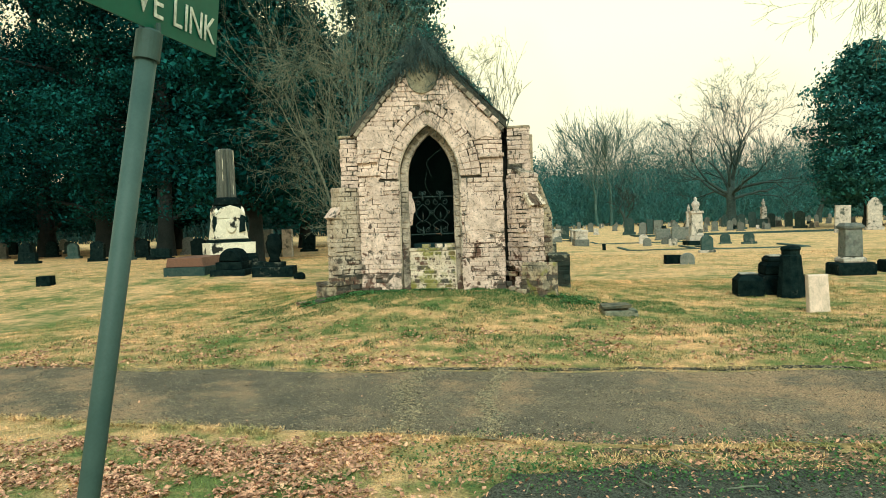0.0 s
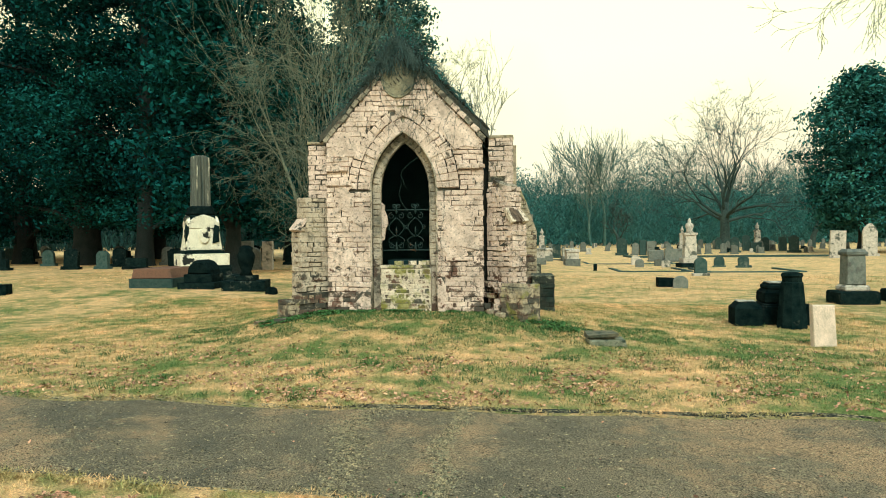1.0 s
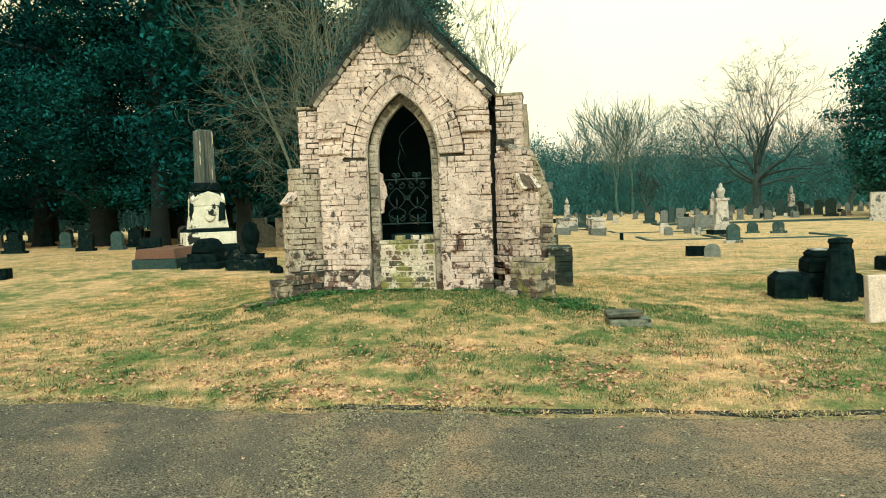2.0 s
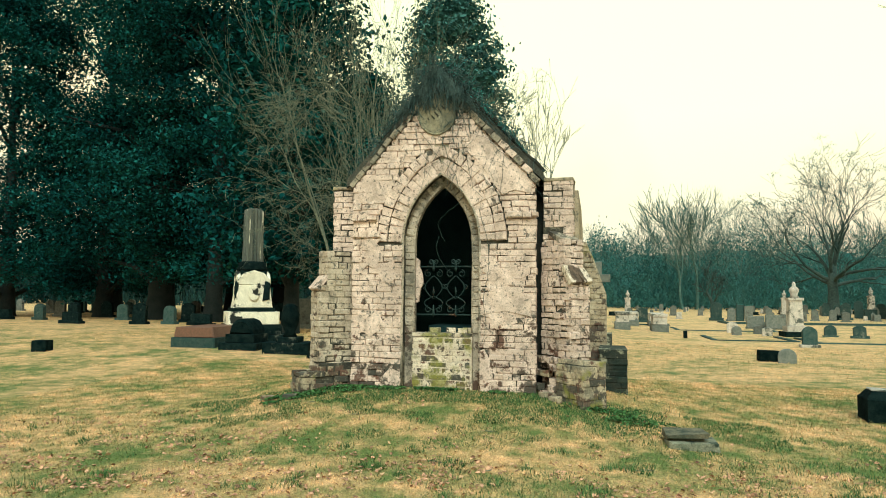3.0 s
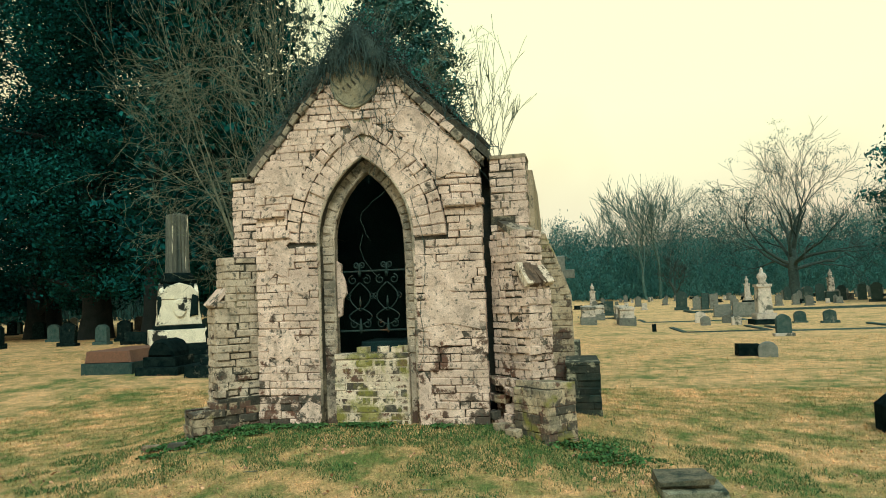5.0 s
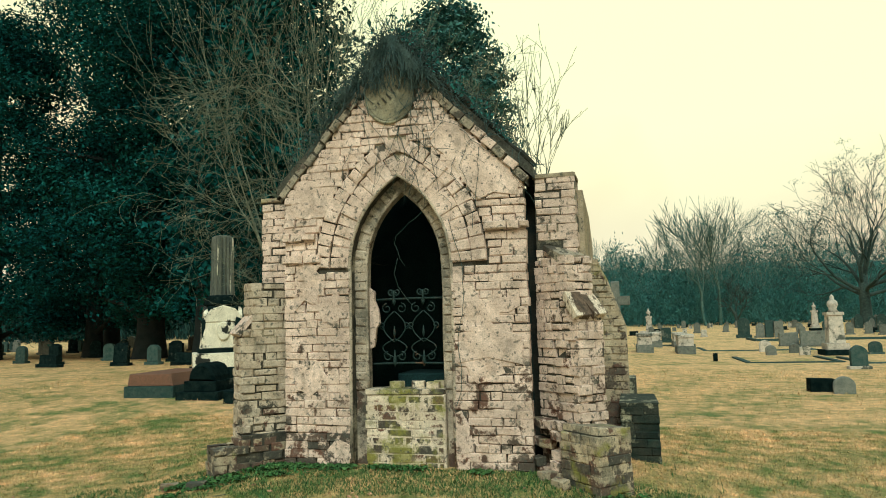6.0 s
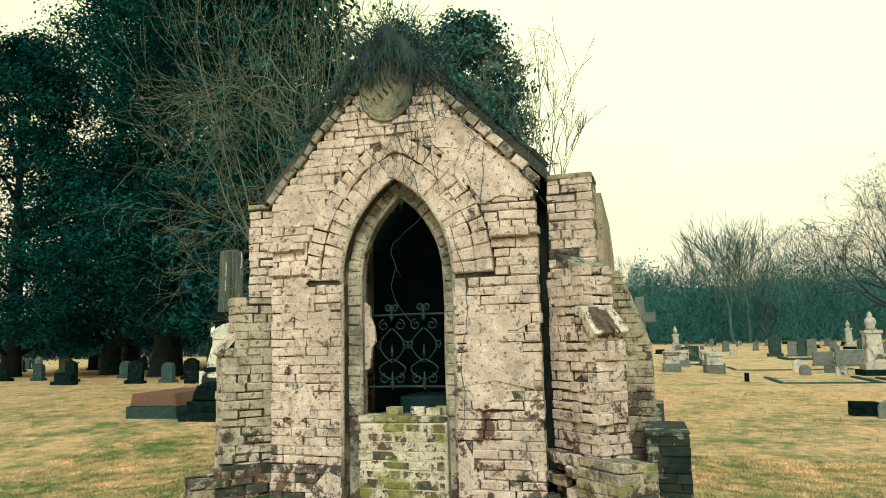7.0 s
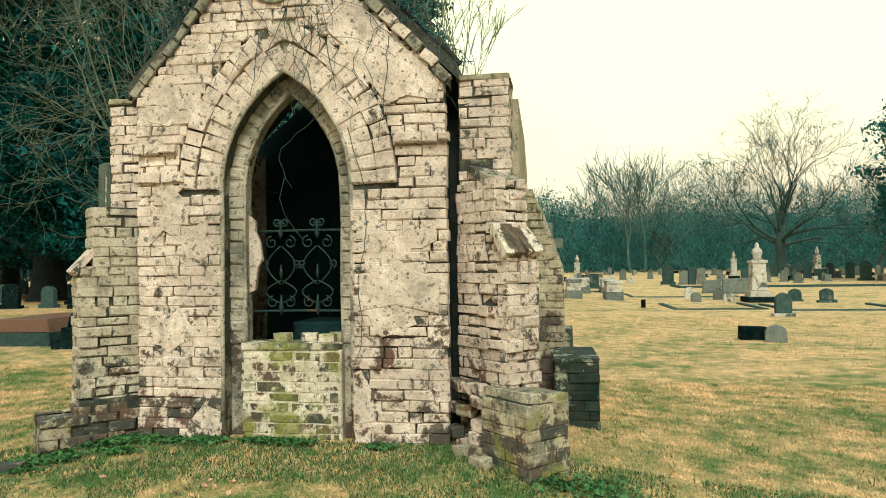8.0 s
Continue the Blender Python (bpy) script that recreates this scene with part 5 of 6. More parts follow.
def outline(kind, w, h):
    a = w / 2
    if kind == "round":
        n = 10
        return [(-a, 0), (a, 0)] + [(a * math.cos(math.pi * i / n), h - a * 0.8 + a * 0.8 * math.sin(math.pi * i / n)) for i in range(n + 1)]
    if kind == "point":
        return [(-a, 0), (a, 0), (a, h * 0.72), (a * 0.75, h * 0.86), (a * 0.3, h * 0.97), (0, h), (-a * 0.3, h * 0.97), (-a * 0.75, h * 0.86), (-a, h * 0.72)]
    if kind == "shoulder":
        return [(-a, 0), (a, 0), (a, h * 0.86), (a * 0.7, h * 0.88), (a * 0.5, h * 0.97), (0, h), (-a * 0.5, h * 0.97), (-a * 0.7, h * 0.88), (-a, h * 0.86)]
    return [(-a, 0), (a, 0), (a * 0.98, h), (-a * 0.98, h)]


def headstone(x, y, w, h, kind="flat", mat=None, base=None, turn=0.0, lean=0.0, depth=0.12, label="", base_mat=None, group="headstones", name="headstone"):
    mat = mat or M_GREY
    root = thing(name, label or "weathered stone grave marker in the lawn", "gravestone", (x, y, gz(x, y) - 0.03), turn, group, tilt=(lean, rs.uniform(-2, 2)))
    z = 0.0
    if base:
        bw, bh = base
        part("base", Geo().box(-bw / 2, bw / 2, -depth * 0.8, depth * 0.8, 0, bh, 0.015, None, 0.004, rs), base_mat or mat, root)
        z = bh
    poly = [(px_, pz_ + z) for px_, pz_ in outline(kind, w, h - z)]
    part("tablet", Geo().prism(poly, -depth / 2, depth / 2, 0.012, None, 0.003, rs), mat, root)
    return root


# near, to the right of the chapel
headstone(5.40, 6.45, 0.30, 0.56, "flat", M_TAN, None, 8, -4, 0.09, "small white marble tablet stained dark, leaning in the grass")
d = thing("ruined_monument", "heap of black mildewed monument blocks and a stump", "monument", (5.58, 8.6, gz(5.58, 8.6) - 0.03), -4)
def block(name, x0, x1, y0, y1, z0, z1, material, parent, top=0.05, label=""):
    """A monument block with a drawn-in foot and a sloping shoulder under its flat top."""
    g, rings = Geo(), []
    for z, o in ((z0, 0.012), (z0 + 0.03, 0.0), (z1 - top, 0.004), (z1 - top * 0.75, 0.022), (z1 - 0.012, top * 0.75), (z1, top * 0.75 + 0.012)):
        rings += [(x + rs.uniform(-0.006, 0.006), y + rs.uniform(-0.006, 0.006), z) for x, y in ((x0 + o, y0 + o), (x1 - o, y0 + o), (x1 - o, y1 - o), (x0 + o, y1 - o))]
    faces = [(3, 2, 1, 0), (20, 21, 22, 23)]
    for r in range(5):
        faces += [(r * 4 + i, r * 4 + (i + 1) % 4, r * 4 + 4 + (i + 1) % 4, r * 4 + 4 + i) for i in range(4)]
    return part(name, g.add(rings, faces), material, parent, label)


block("side_block", -0.66, -0.23, -0.22, 0.22, 0, 0.40, M_DARK, d, 0.10)
part("side_block_top", Geo().box(-0.575, -0.315, -0.135, 0.135, 0.402, 0.415, 0.005, None, 0.004, rs), M_WHITE, d, "thin pale slab on top")
block("base", -0.20, 0.54, -0.08, 0.62, 0, 0.36, M_DARK, d, 0.04)
block("upper_base", -0.14, 0.44, 0.03, 0.56, 0.362, 0.58, M_DARK, d, 0.05)
block("cap_stone", -0.09, 0.39, 0.08, 0.51, 0.582, 0.68, M_DARK, d, 0.04)
part("cap_top", Geo().box(-0.05, 0.35, 0.12, 0.47, 0.682, 0.695, 0.005, None, 0.004, rs), M_WHITE, d, "thin pale slab on top")
part("stump", Geo().lathe([(0.225, 0.0), (0.22, 0.10), (0.165, 0.72), (0.145, 0.74), (0.145, 0.80), (0.165, 0.83), (0.15, 0.87), (0.04, 0.89)], 10, (0.16, -0.30, 0)), M_DARK, d, "upright black stone stump")


def pier_stone(x, y, h, w, turn):
    """A granite pier on a pale step and a broad black base, with a moulded cap."""
    t = thing("headstone", "tall grey granite pier stone on a pale step and black base", "gravestone", (x, y, gz(x, y) - 0.03), turn, "headstones")
    block("base", -w, w, -w * 0.75, w * 0.75, 0, 0.30, M_DARK, t, 0.03)
    block("step", -w * 0.62, w * 0.62, -w * 0.5, w * 0.5, 0.302, 0.42, M_WHITE, t, 0.03, "pale marble step")
    part("shaft", Geo().prism([(-w * 0.5, 0.422), (w * 0.5, 0.422), (w * 0.45, h - 0.13), (-w * 0.45, h - 0.13)], -w * 0.4, w * 0.4, 0.02, None, 0.003, rs), M_GREY, t)
    block("cap", -w * 0.54, w * 0.54, -w * 0.46, w * 0.46, h - 0.128, h, M_GREY, t, 0.06)


pier_stone(8.42, 12.2, 1.16, 0.40, 3)
pier_stone(9.75, 12.7, 1.30, 0.41, -4)
fl = thing("fallen_slab", "two broken stone slabs lying flat in the grass", "slab", (2.60, 6.12, gz(2.60, 6.12) - 0.02), 4)
part("lower_slab", Geo().box(-0.22, 0.24, -0.15, 0.16, 0, 0.085, 0.022, None, 0.012, rs), M_PALESLAB, fl)
part("wedge_stone", Geo().box(-0.18, 0.12, -0.08, 0.14, 0.088, 0.112, 0.008, None, 0.006, rs), M_STONE, fl)
part("upper_slab", Geo().box(-0.23, 0.15, -0.12, 0.18, 0.115, 0.158, 0.016, None, 0.014, rs), M_STONE, fl)
headstone(5.79, 17.6, 0.50, 0.30, "flat", M_DARK, None, 2, 0, 0.3, "low black stone block beside a round-topped marker")
headstone(6.10, 17.1, 0.40, 0.38, "round", M_GREY, None, -6, 0, 0.1, "small round-topped grey marker")
headstone(8.63, 24.7, 0.46, 0.74, "point", M_SLATE, (0.62, 0.12), 0, 0, 0.2, "pointed dark stone on a pale base", M_WHITE)
headstone(5.07, 28.8, 0.16, 0.33, "flat", M_DARK, None, 0, 5, 0.12)
for x, y, w, h, k, m_, b in (
        (8.03, 35.6, 0.5, 0.57, "round", M_WHITE, None), (7.78, 33.0, 0.42, 0.45, "round", M_GREY, None), (9.03, 34.6, 0.42, 0.44, "round", M_GREY, None),
        (9.04, 32.8, 0.42, 0.42, "shoulder", M_WHITE, None), (11.7, 33.0, 0.5, 0.55, "round", M_SLATE, (0.62, 0.1)), (12.6, 32.1, 0.5, 0.6, "point", M_SLATE, (0.72, 0.14))):
    headstone(x, y, w, h, k, m_, b, rs.uniform(-8, 8), rs.uniform(-4, 4), 0.14)
for x, y, w, h, k, m_, b in (
        (10.2, 54.9, 0.8, 1.46, "shoulder", M_SLATE, (1.05, 0.25)), (11.8, 54.4, 0.55, 1.27, "flat", M_SLATE, None), (12.4, 54.2, 0.6, 1.18, "flat", M_GREY, None),
        (4.4, 46.9, 0.6, 0.97, "flat", M_SLATE, (0.8, 0.2)), (22.6, 68.0, 0.7, 1.22, "round", M_SLATE, None), (21.1, 61.1, 0.7, 1.45, "shoulder", M_SLATE, (1.0, 0.2)), (24.1, 67.3, 0.7, 1.6, "round", M_SLATE, None)):
    headstone(x, y, w, h, k, m_, b, rs.uniform(-6, 6), rs.uniform(-2, 2), 0.2)
for x, y, w, h, k, m_, b in (
        (23.2, 62.0, 1.0, 0.92, "flat", M_SLATE, None), (25.6, 66.6, 0.7, 1.38, "round", M_SLATE, None), (27.0, 65.9, 0.7, 1.41, "flat", M_SLATE, None), (25.5, 59.3, 0.8, 1.56, "shoulder", M_SLATE, (1.1, 0.25)),
        (23.5, 74.6, 0.7, 1.4, "point", M_SLATE, None), (18.1, 64.1, 0.8, 1.0, "round", M_SLATE, None), (22.5, 44.6, 0.95, 1.85, "flat", M_WHITE, None), (26.3, 48.3, 0.95, 2.35, "point", M_WHITE, (1.2, 0.25))):
    headstone(x, y, w, h, k, m_, b, rs.uniform(-6, 6), rs.uniform(-1, 1), 0.22)
for x, y, w, h in ((10.2, 41.0, 0.93, 0.73), (11.2, 40.2, 1.32, 0.82)):
    headstone(x, y, w, h, "flat", M_GREY, (w * 1.1, 0.12), 0, 0, 0.25, "wide grey granite family stone")
for x, y, w, h in ((2.71, 34.1, 0.75, 0.89), (4.46, 33.9, 0.78, 0.88), (3.46, 39.8, 0.6, 0.81), (4.69, 40.7, 0.65, 0.80)):
    t = thing("box_tomb", "pale box tomb on a dark grey base", "tomb", (x, y, gz(x, y) - 0.03), 0, "box tombs")
    part("base", Geo().box(-w / 2, w / 2, -0.4, 1.3, 0, h * 0.42, 0.02), M_GREY, t)
    part("chest", Geo().box(-w * 0.42, w * 0.42, -0.3, 1.2, h * 0.425, h * 0.85, 0.02), M_WHITE, t)
    part("lid", Geo().box(-w * 0.46, w * 0.46, -0.34, 1.24, h * 0.855, h, 0.02), M_WHITE, t)


def spire(x, y, h, w, label, mat=None):
    """A stepped plinth, a tapering die, a cornice and an urn on top."""
    m_ = mat or M_WHITE
    t = thing("spire_monument", label, "monument", (x, y, gz(x, y) - 0.03), rs.uniform(-5, 5), "tall monuments")
    part("plinth", Geo().box(-w * 0.9, w * 0.9, -w * 0.9, w * 0.9, 0, h * 0.10, 0.03), M_DARK, t)
    part("step", Geo().box(-w * 0.68, w * 0.68, -w * 0.68, w * 0.68, h * 0.10, h * 0.20, 0.03), m_, t)
    part("die", Geo().prism([(-w * 0.5, h * 0.2), (w * 0.5, h * 0.2), (w * 0.42, h * 0.66), (-w * 0.42, h * 0.66)], -w * 0.45, w * 0.45, 0.02), m_, t)
    part("cornice", Geo().box(-w * 0.52, w * 0.52, -w * 0.52, w * 0.52, h * 0.66, h * 0.71, 0.02), m_, t)
    part("urn", Geo().lathe([(w * 0.36, h * 0.71), (w * 0.22, h * 0.76), (w * 0.34, h * 0.83), (w * 0.30, h * 0.88), (w * 0.12, h * 0.92), (w * 0.14, h * 0.96), (w * 0.03, h)], 14), m_, t, smooth=True)
    return t


spire(10.2, 32.8, 2.5, 0.62, "white marble monument topped with an urn")
spire(18.6, 70.0, 2.6, 0.5, "slender pale monument topped with an urn")
spire(28.4, 77.0, 3.0, 0.6, "slender pale monument topped with an urn")
spire(3.85, 60.0, 2.3, 0.5, "pale weathered pillar monument", M_WHITE)
cr = thing("stone_cross", "pale weathered stone cross behind the chapel", "cross", (1.68, 17.0, gz(1.68, 17.0) - 0.03))
part("shaft", Geo().box(-0.09, 0.09, -0.07, 0.07, 0, 2.45, 0.02, None, 0.004, rs), M_GREY, cr)
part("arm", Geo().box(-0.30, 0.30, -0.068, 0.072, 1.92, 2.12, 0.02, None, 0.004, rs), M_GREY, cr)
part("base", Geo().box(-0.28, 0.28, -0.2, 0.2, 0, 0.3, 0.02, None, 0.004, rs), M_GREY, cr)
# kerbs of family plots
for x, y, w, hh in ((17.5, 48.0, 15.5, 0.26), (7.6, 28.0, 3.2, 0.10), (11.6, 27.2, 4.0, 0.10), (8.0, 36.8, 5.0, 0.1), (3.9, 41.5, 3.4, 0.12)):
    k = thing("plot_kerb", "low dark stone kerb round a grave plot", "kerb", (x, y, gz(x, y) - 0.05), 0, "plot kerbs")
    part("front_kerb", Geo().box(-w / 2, w / 2, 0, 0.2, 0, hh * 0.6 + 0.04, 0.02), M_SLATE, k)
    part("side_kerb", Geo().box(-w / 2, -w / 2 + 0.2, 0.2, 3.5, 0, hh * 0.6 + 0.04, 0.02), M_SLATE, k)
    part("side_kerb", Geo().box(w / 2 - 0.2, w / 2, 0.2, 3.5, 0, hh * 0.6 + 0.04, 0.02), M_SLATE, k)

# many small far stones
kinds = []
for k_, (kd, m_, w, h) in enumerate((("round", M_GREY, 0.6, 0.9), ("flat", M_GREY, 0.7, 0.8), ("shoulder", M_GREY, 0.6, 1.1), ("flat", M_WHITE, 0.5, 0.7), ("point", M_GREY, 0.5, 1.2), ("flat", M_DARK, 0.9, 0.5), ("shoulder", M_DARK, 0.6, 0.9), ("round", M_SLATE, 0.55, 0.8))):
    kinds.append(headstone(20 + k_ * 2.3, 84 + k_, w, h, kd, m_, (w * 1.3, 0.15), 0, 0, 0.2, "small far gravestone in the field", group="far gravestones"))
for i in range(130):
    x, y = rs.uniform(0, 1), rs.uniform(54, 104)
    x = 2.2 + x * (y * 0.62)
    k = rs.uniform(0.55, 0.95)
    copy_thing(kinds[rs.randrange(6)], pose(x, y, gz(x, y) - 0.03, 0, rs.uniform(-3, 3), rs.uniform(-10, 10)) @ Matrix.Diagonal((k, k, k, 1)))
# under the trees mostly dark kinds, their colour standing in for crown shade
for i in range(54):
    y = rs.uniform(22, 46)
    x = rs.uniform(-1.05, -0.30) * (y + 4) + 1
    copy_thing(kinds[(6, 7, 5, 0, 7, 6)[rs.randrange(6)]], pose(x, y, gz(x, y) - 0.03, 0, rs.uniform(-3, 3), rs.uniform(-10, 10)))

# left group: broken fluted column on its pedestal
X, Y = -7.45, 15.9
col = thing("column_monument", "broken fluted marble column on a stained white pedestal", "monument", (X, Y, gz(X, Y) - 0.04), 36)
part("ground_step", Geo().box(-0.90, 0.90, -0.8, 0.8, 0, 0.24, 0.03, None, 0.006, rs), M_DARK, col)
part("lower_step", Geo().box(-0.72, 0.72, -0.62, 0.62, 0.245, 0.50, 0.03, None, 0.006, rs), M_DARK, col)
part("plinth", Geo().box(-0.66, 0.66, -0.58, 0.58, 0.505, 0.84, 0.03, None, 0.004, rs), M_MARBLE, col)
part("dark_ledge", Geo().box(-0.56, 0.56, -0.5, 0.5, 0.845, 0.93, 0.03, None, 0.004, rs), M_DARK, col)
part("pedestal", Geo().prism([(-0.50, 0.935), (0.50, 0.935), (0.41, 1.55), (-0.41, 1.55)], -0.42, 0.42, 0.03), M_MARBLE, col)
ov = [(0.15 * math.cos(2 * math.pi * i / 20), 1.34 + 0.22 * math.sin(2 * math.pi * i / 20)) for i in range(20)]
for q in range(4):
    face_turn = Matrix.Rotation(radians(90 * q), 4, "Z")
    part("gable", Geo().prism([(-0.41, 1.55), (0.41, 1.55), (0.41, 1.70), (0.26, 1.86), (0, 1.94), (-0.26, 1.86), (-0.41, 1.70)], -0.43, -0.33, 0.02), M_MARBLE, col, m=face_turn)
    part("medallion", Geo().prism(ov, -0.475, -0.40, 0.02), M_MARBLE, col, m=face_turn)
    part("drape", Geo().prism([(0.22, 1.12), (0.40, 1.18), (0.42, 1.60), (0.28, 1.66)], -0.47, -0.38, 0.02, None, 0.015, rs), M_DARK, col, m=face_turn)
part("hood", Geo().box(-0.34, 0.34, -0.34, 0.34, 1.55, 1.93, 0.05), M_DARK, col)
part("torus", Geo().lathe([(0.40, 1.93), (0.42, 1.99), (0.36, 2.05), (0.38, 2.12), (0.30, 2.18)], 24), M_DARK, col, smooth=True)
part("shaft", Geo().lathe([(0.285, 2.18), (0.27, 2.6), (0.265, 3.1), (0.26, 3.5), (0.25, 3.58), (0.16, 3.62)], 36, flute=0.15), M_SHAFT, col)
X, Y = -7.75, 14.0
t = thing("chest_tomb", "red granite ledger on a grey stone chest", "tomb", (X, Y, gz(X, Y) - 0.03), 4)
part("chest", Geo().box(-0.58, 0.55, -0.35, 1.5, 0, 0.25, 0.02), M_SLATE, t)
part("ledger", Geo().prism([(-0.54, 0.255), (0.51, 0.255), (0.46, 0.50), (-0.49, 0.50)], -0.3, 1.45, 0.03), M_RED, t)
X, Y = -6.4, 13.7
t = thing("draped_tomb", "black stone tomb with a draped dome top", "tomb", (X, Y, gz(X, Y) - 0.03), 0)
part("base", Geo().box(-0.48, 0.48, -0.35, 0.6, 0, 0.18, 0.02), M_DARK, t)
part("body", Geo().box(-0.36, 0.36, -0.25, 0.5, 0.185, 0.38, 0.02), M_DARK, t)
dm = [(0.30 * math.cos(math.pi * i / 12), 0.38 + 0.36 * math.sin(math.pi * i / 12)) for i in range(13)]
part("dome", Geo().prism(dm, -0.2, 0.45, 0.05, None, 0.01, rs), M_DARK, t)
X, Y = -5.15, 13.5
t = thing("urn_monument", "dark weathered urn on a broad black base", "monument", (X, Y, gz(X, Y) - 0.03), 10)
part("base", Geo().box(-0.52, 0.52, -0.4, 0.4, 0, 0.26, 0.03), M_DARK, t)
part("step", Geo().box(-0.26, 0.26, -0.24, 0.24, 0.265, 0.38, 0.02), M_DARK, t)
part("urn", Geo().lathe([(0.17, 0.38), (0.12, 0.48), (0.20, 0.70), (0.22, 0.88), (0.16, 1.0), (0.17, 1.06), (0.08, 1.12)], 12), M_DARK, t, smooth=True)
headstone(-9.3, 23.1, 1.05, 1.15, "flat", M_GREY, (1.3, 0.2), 3, 0, 0.3, "wide pale grey granite headstone")
headstone(-8.1, 22.9, 0.4, 1.14, "flat", M_WHITE, None, 0, 0, 0.2)
headstone(-10.8, 12.4, 0.36, 0.27, "flat", M_DARK, None, 8, 0, 0.28, "small black stone stump in the lawn")
headstone(-4.3, 12.9, 0.25, 0.2, "round", M_DARK, None, 0, 0, 0.2)

# ---- street sign ----
foot, top = Vector((0.190, -2.40, gz(0.2, -2.4) - 0.05)), Vector((0.454, -2.177, 1.592))
sign = thing("street_sign", "leaning grey steel pole carrying a green street blade", "street sign", foot)
ax = (top - foot)
part("pole", Geo().tube([(0, 0, 0), ax * 0.5, ax], [0.0232] * 3, 24), M_POLE, sign, smooth=True)
part("collar", Geo().tube([ax * 0.966, ax * 0.9665, ax * 0.997, ax * 0.9975], [0.0285, 0.0290, 0.0290, 0.0285], 24), M_POLE, sign, "galvanised collar")
for sgn in (-1, 1):
    part("bolt", Geo().tube([ax + Vector((0.014 * sgn, 0.012 * sgn, -0.01)), ax + Vector((0.014 * sgn, 0.012 * sgn, 0.018))], [0.006, 0.006], 6), M_POLE, sign)
up = ax.normalized()
along = Vector((0.05, 1.0, 0.02)).normalized()
nrm = along.cross(up).normalized()
up2 = nrm.cross(along).normalized()
frame_m = Matrix((along, up2, nrm)).transposed().to_4x4()
frame_m.translation = ax + up * 0.003
blade = part("blade", Geo().add(*(lambda b: (b.v, b.f))(Geo().box(-0.30, 0.30, -0.002, 0.002, 0, 0.155, 0.0))), M_SIGN, sign, m=frame_m @ Matrix.Rotation(radians(-90), 4, "X"))
edge = 0.283
for ch in reversed("VE LINK"):
    if ch == " ":
        edge -= 0.032
        continue
    cu = bpy.data.curves.new("letter", "FONT")
    cu.body, cu.size, cu.extrude = ch, 0.094, 0.0008
    tmp = new("letter_curve", cu)
    bpy.context.view_layer.update()
    me = bpy.data.meshes.new_from_object(tmp)
    bpy.data.objects.remove(tmp)
    me.materials.clear()
    me.materials.append(M_LETTER)
    right = max(v.co.x for v in me.vertices)
    left = min(v.co.x for v in me.vertices)
    lt = new("letter", me)
    lt.parent = blade
    lt.matrix_basis = Matrix.Rotation(radians(90), 4, "X") @ pose(edge - right, 0.030, 0.0045)
    edge -= right - left + 0.012

# ---- small growth and litter on the ground ----
def on_road(x, y):
    return road_near(x) - 0.02 < y < road_far(x) + 0.02 or (y < 0.5 and 0.85 < x < 6.5)


def blades(name, n, x0, x1, y0, y1, tall, mat, label, seed, keep=None):
    r = np.random.default_rng(seed)
    xs, ys = r.uniform(x0, x1, n), r.uniform(y0, y1, n)
    g = Geo()
    for x, y in zip(xs, ys):
        if on_road(x, y) or (-1.75 < x < 1.45 and 7.5 < y < 10.3) or (keep and not keep(x, y)):
            continue
        z = gz(x, y) - 0.005
        a, l = r.uniform(0, 6.283), tall * r.uniform(0.4, 1.3)
        w = 0.0024 + 0.0016 * abs(y) / 6
        dx, dy = math.cos(a), math.sin(a)
        k = r.uniform(0.3, 1.3)
        g.v += [(x - dy * w, y + dx * w, z), (x + dy * w, y - dx * w, z), (x + dx * l * k, y + dy * l * k, z + l)]
    g.f = [(i, i + 1, i + 2) for i in range(0, len(g.v), 3)]
    return tagged(part(name, g, mat), label, "grass", kind="stuff")


blades("lawn_blades", 250000, -6.5, 7.5, 3.0, 12.0, 0.027, M_BLADE, "short dry and green grass blades of the lawn", 1)
blades("verge_blades", 26000, -3.5, 4.5, -0.6, 1.3, 0.03, M_BLADE, "short dry grass blades of the verge", 2, lambda x, y: x < 1.0 or noise.noise(Vector((x * 4, y * 5, 3))) > 0.12)
blades("far_blades", 40000, -14, 16, 8.0, 24.0, 0.05, M_BLADE, "grass blades of the farther lawn", 3)
blades("tall_tufts", 9000, -5, 7.0, 3.1, 9.5, 0.07, M_WEED, "greener grass tufts in the lawn", 4, lambda x, y: noise.noise(Vector((x * 1.4, y * 1.4, 8))) > 0.30)


blades("green_sward", 30000, 0.4, 6.8, 3.2, 7.0, 0.034, M_WEED, "patches of short green grass in the dry lawn", 6, lambda x, y: noise.noise(Vector((x * 1.1, y * 1.5, 13))) + 0.4 * noise.noise(Vector((x * 4, y * 4, 1))) > 0.02)
blades("left_sward", 16000, -5.5, 0.4, 3.1, 6.6, 0.034, M_WEED, "patches of short green grass in the dry lawn", 7, lambda x, y: noise.noise(Vector((x * 1.1, y * 1.5, 13))) + 0.4 * noise.noise(Vector((x * 4, y * 4, 1))) > 0.20)
blades("foot_grass", 64000, -3.4, 3.6, 5.2, 7.5, 0.033, M_WEED, "short green grass round the chapel's foot", 5, lambda x, y: noise.noise(Vector((x * 2.1, y * 2.1, 3))) + 0.40 * (y - 6.3) - 0.08 * abs(x) > -0.10)


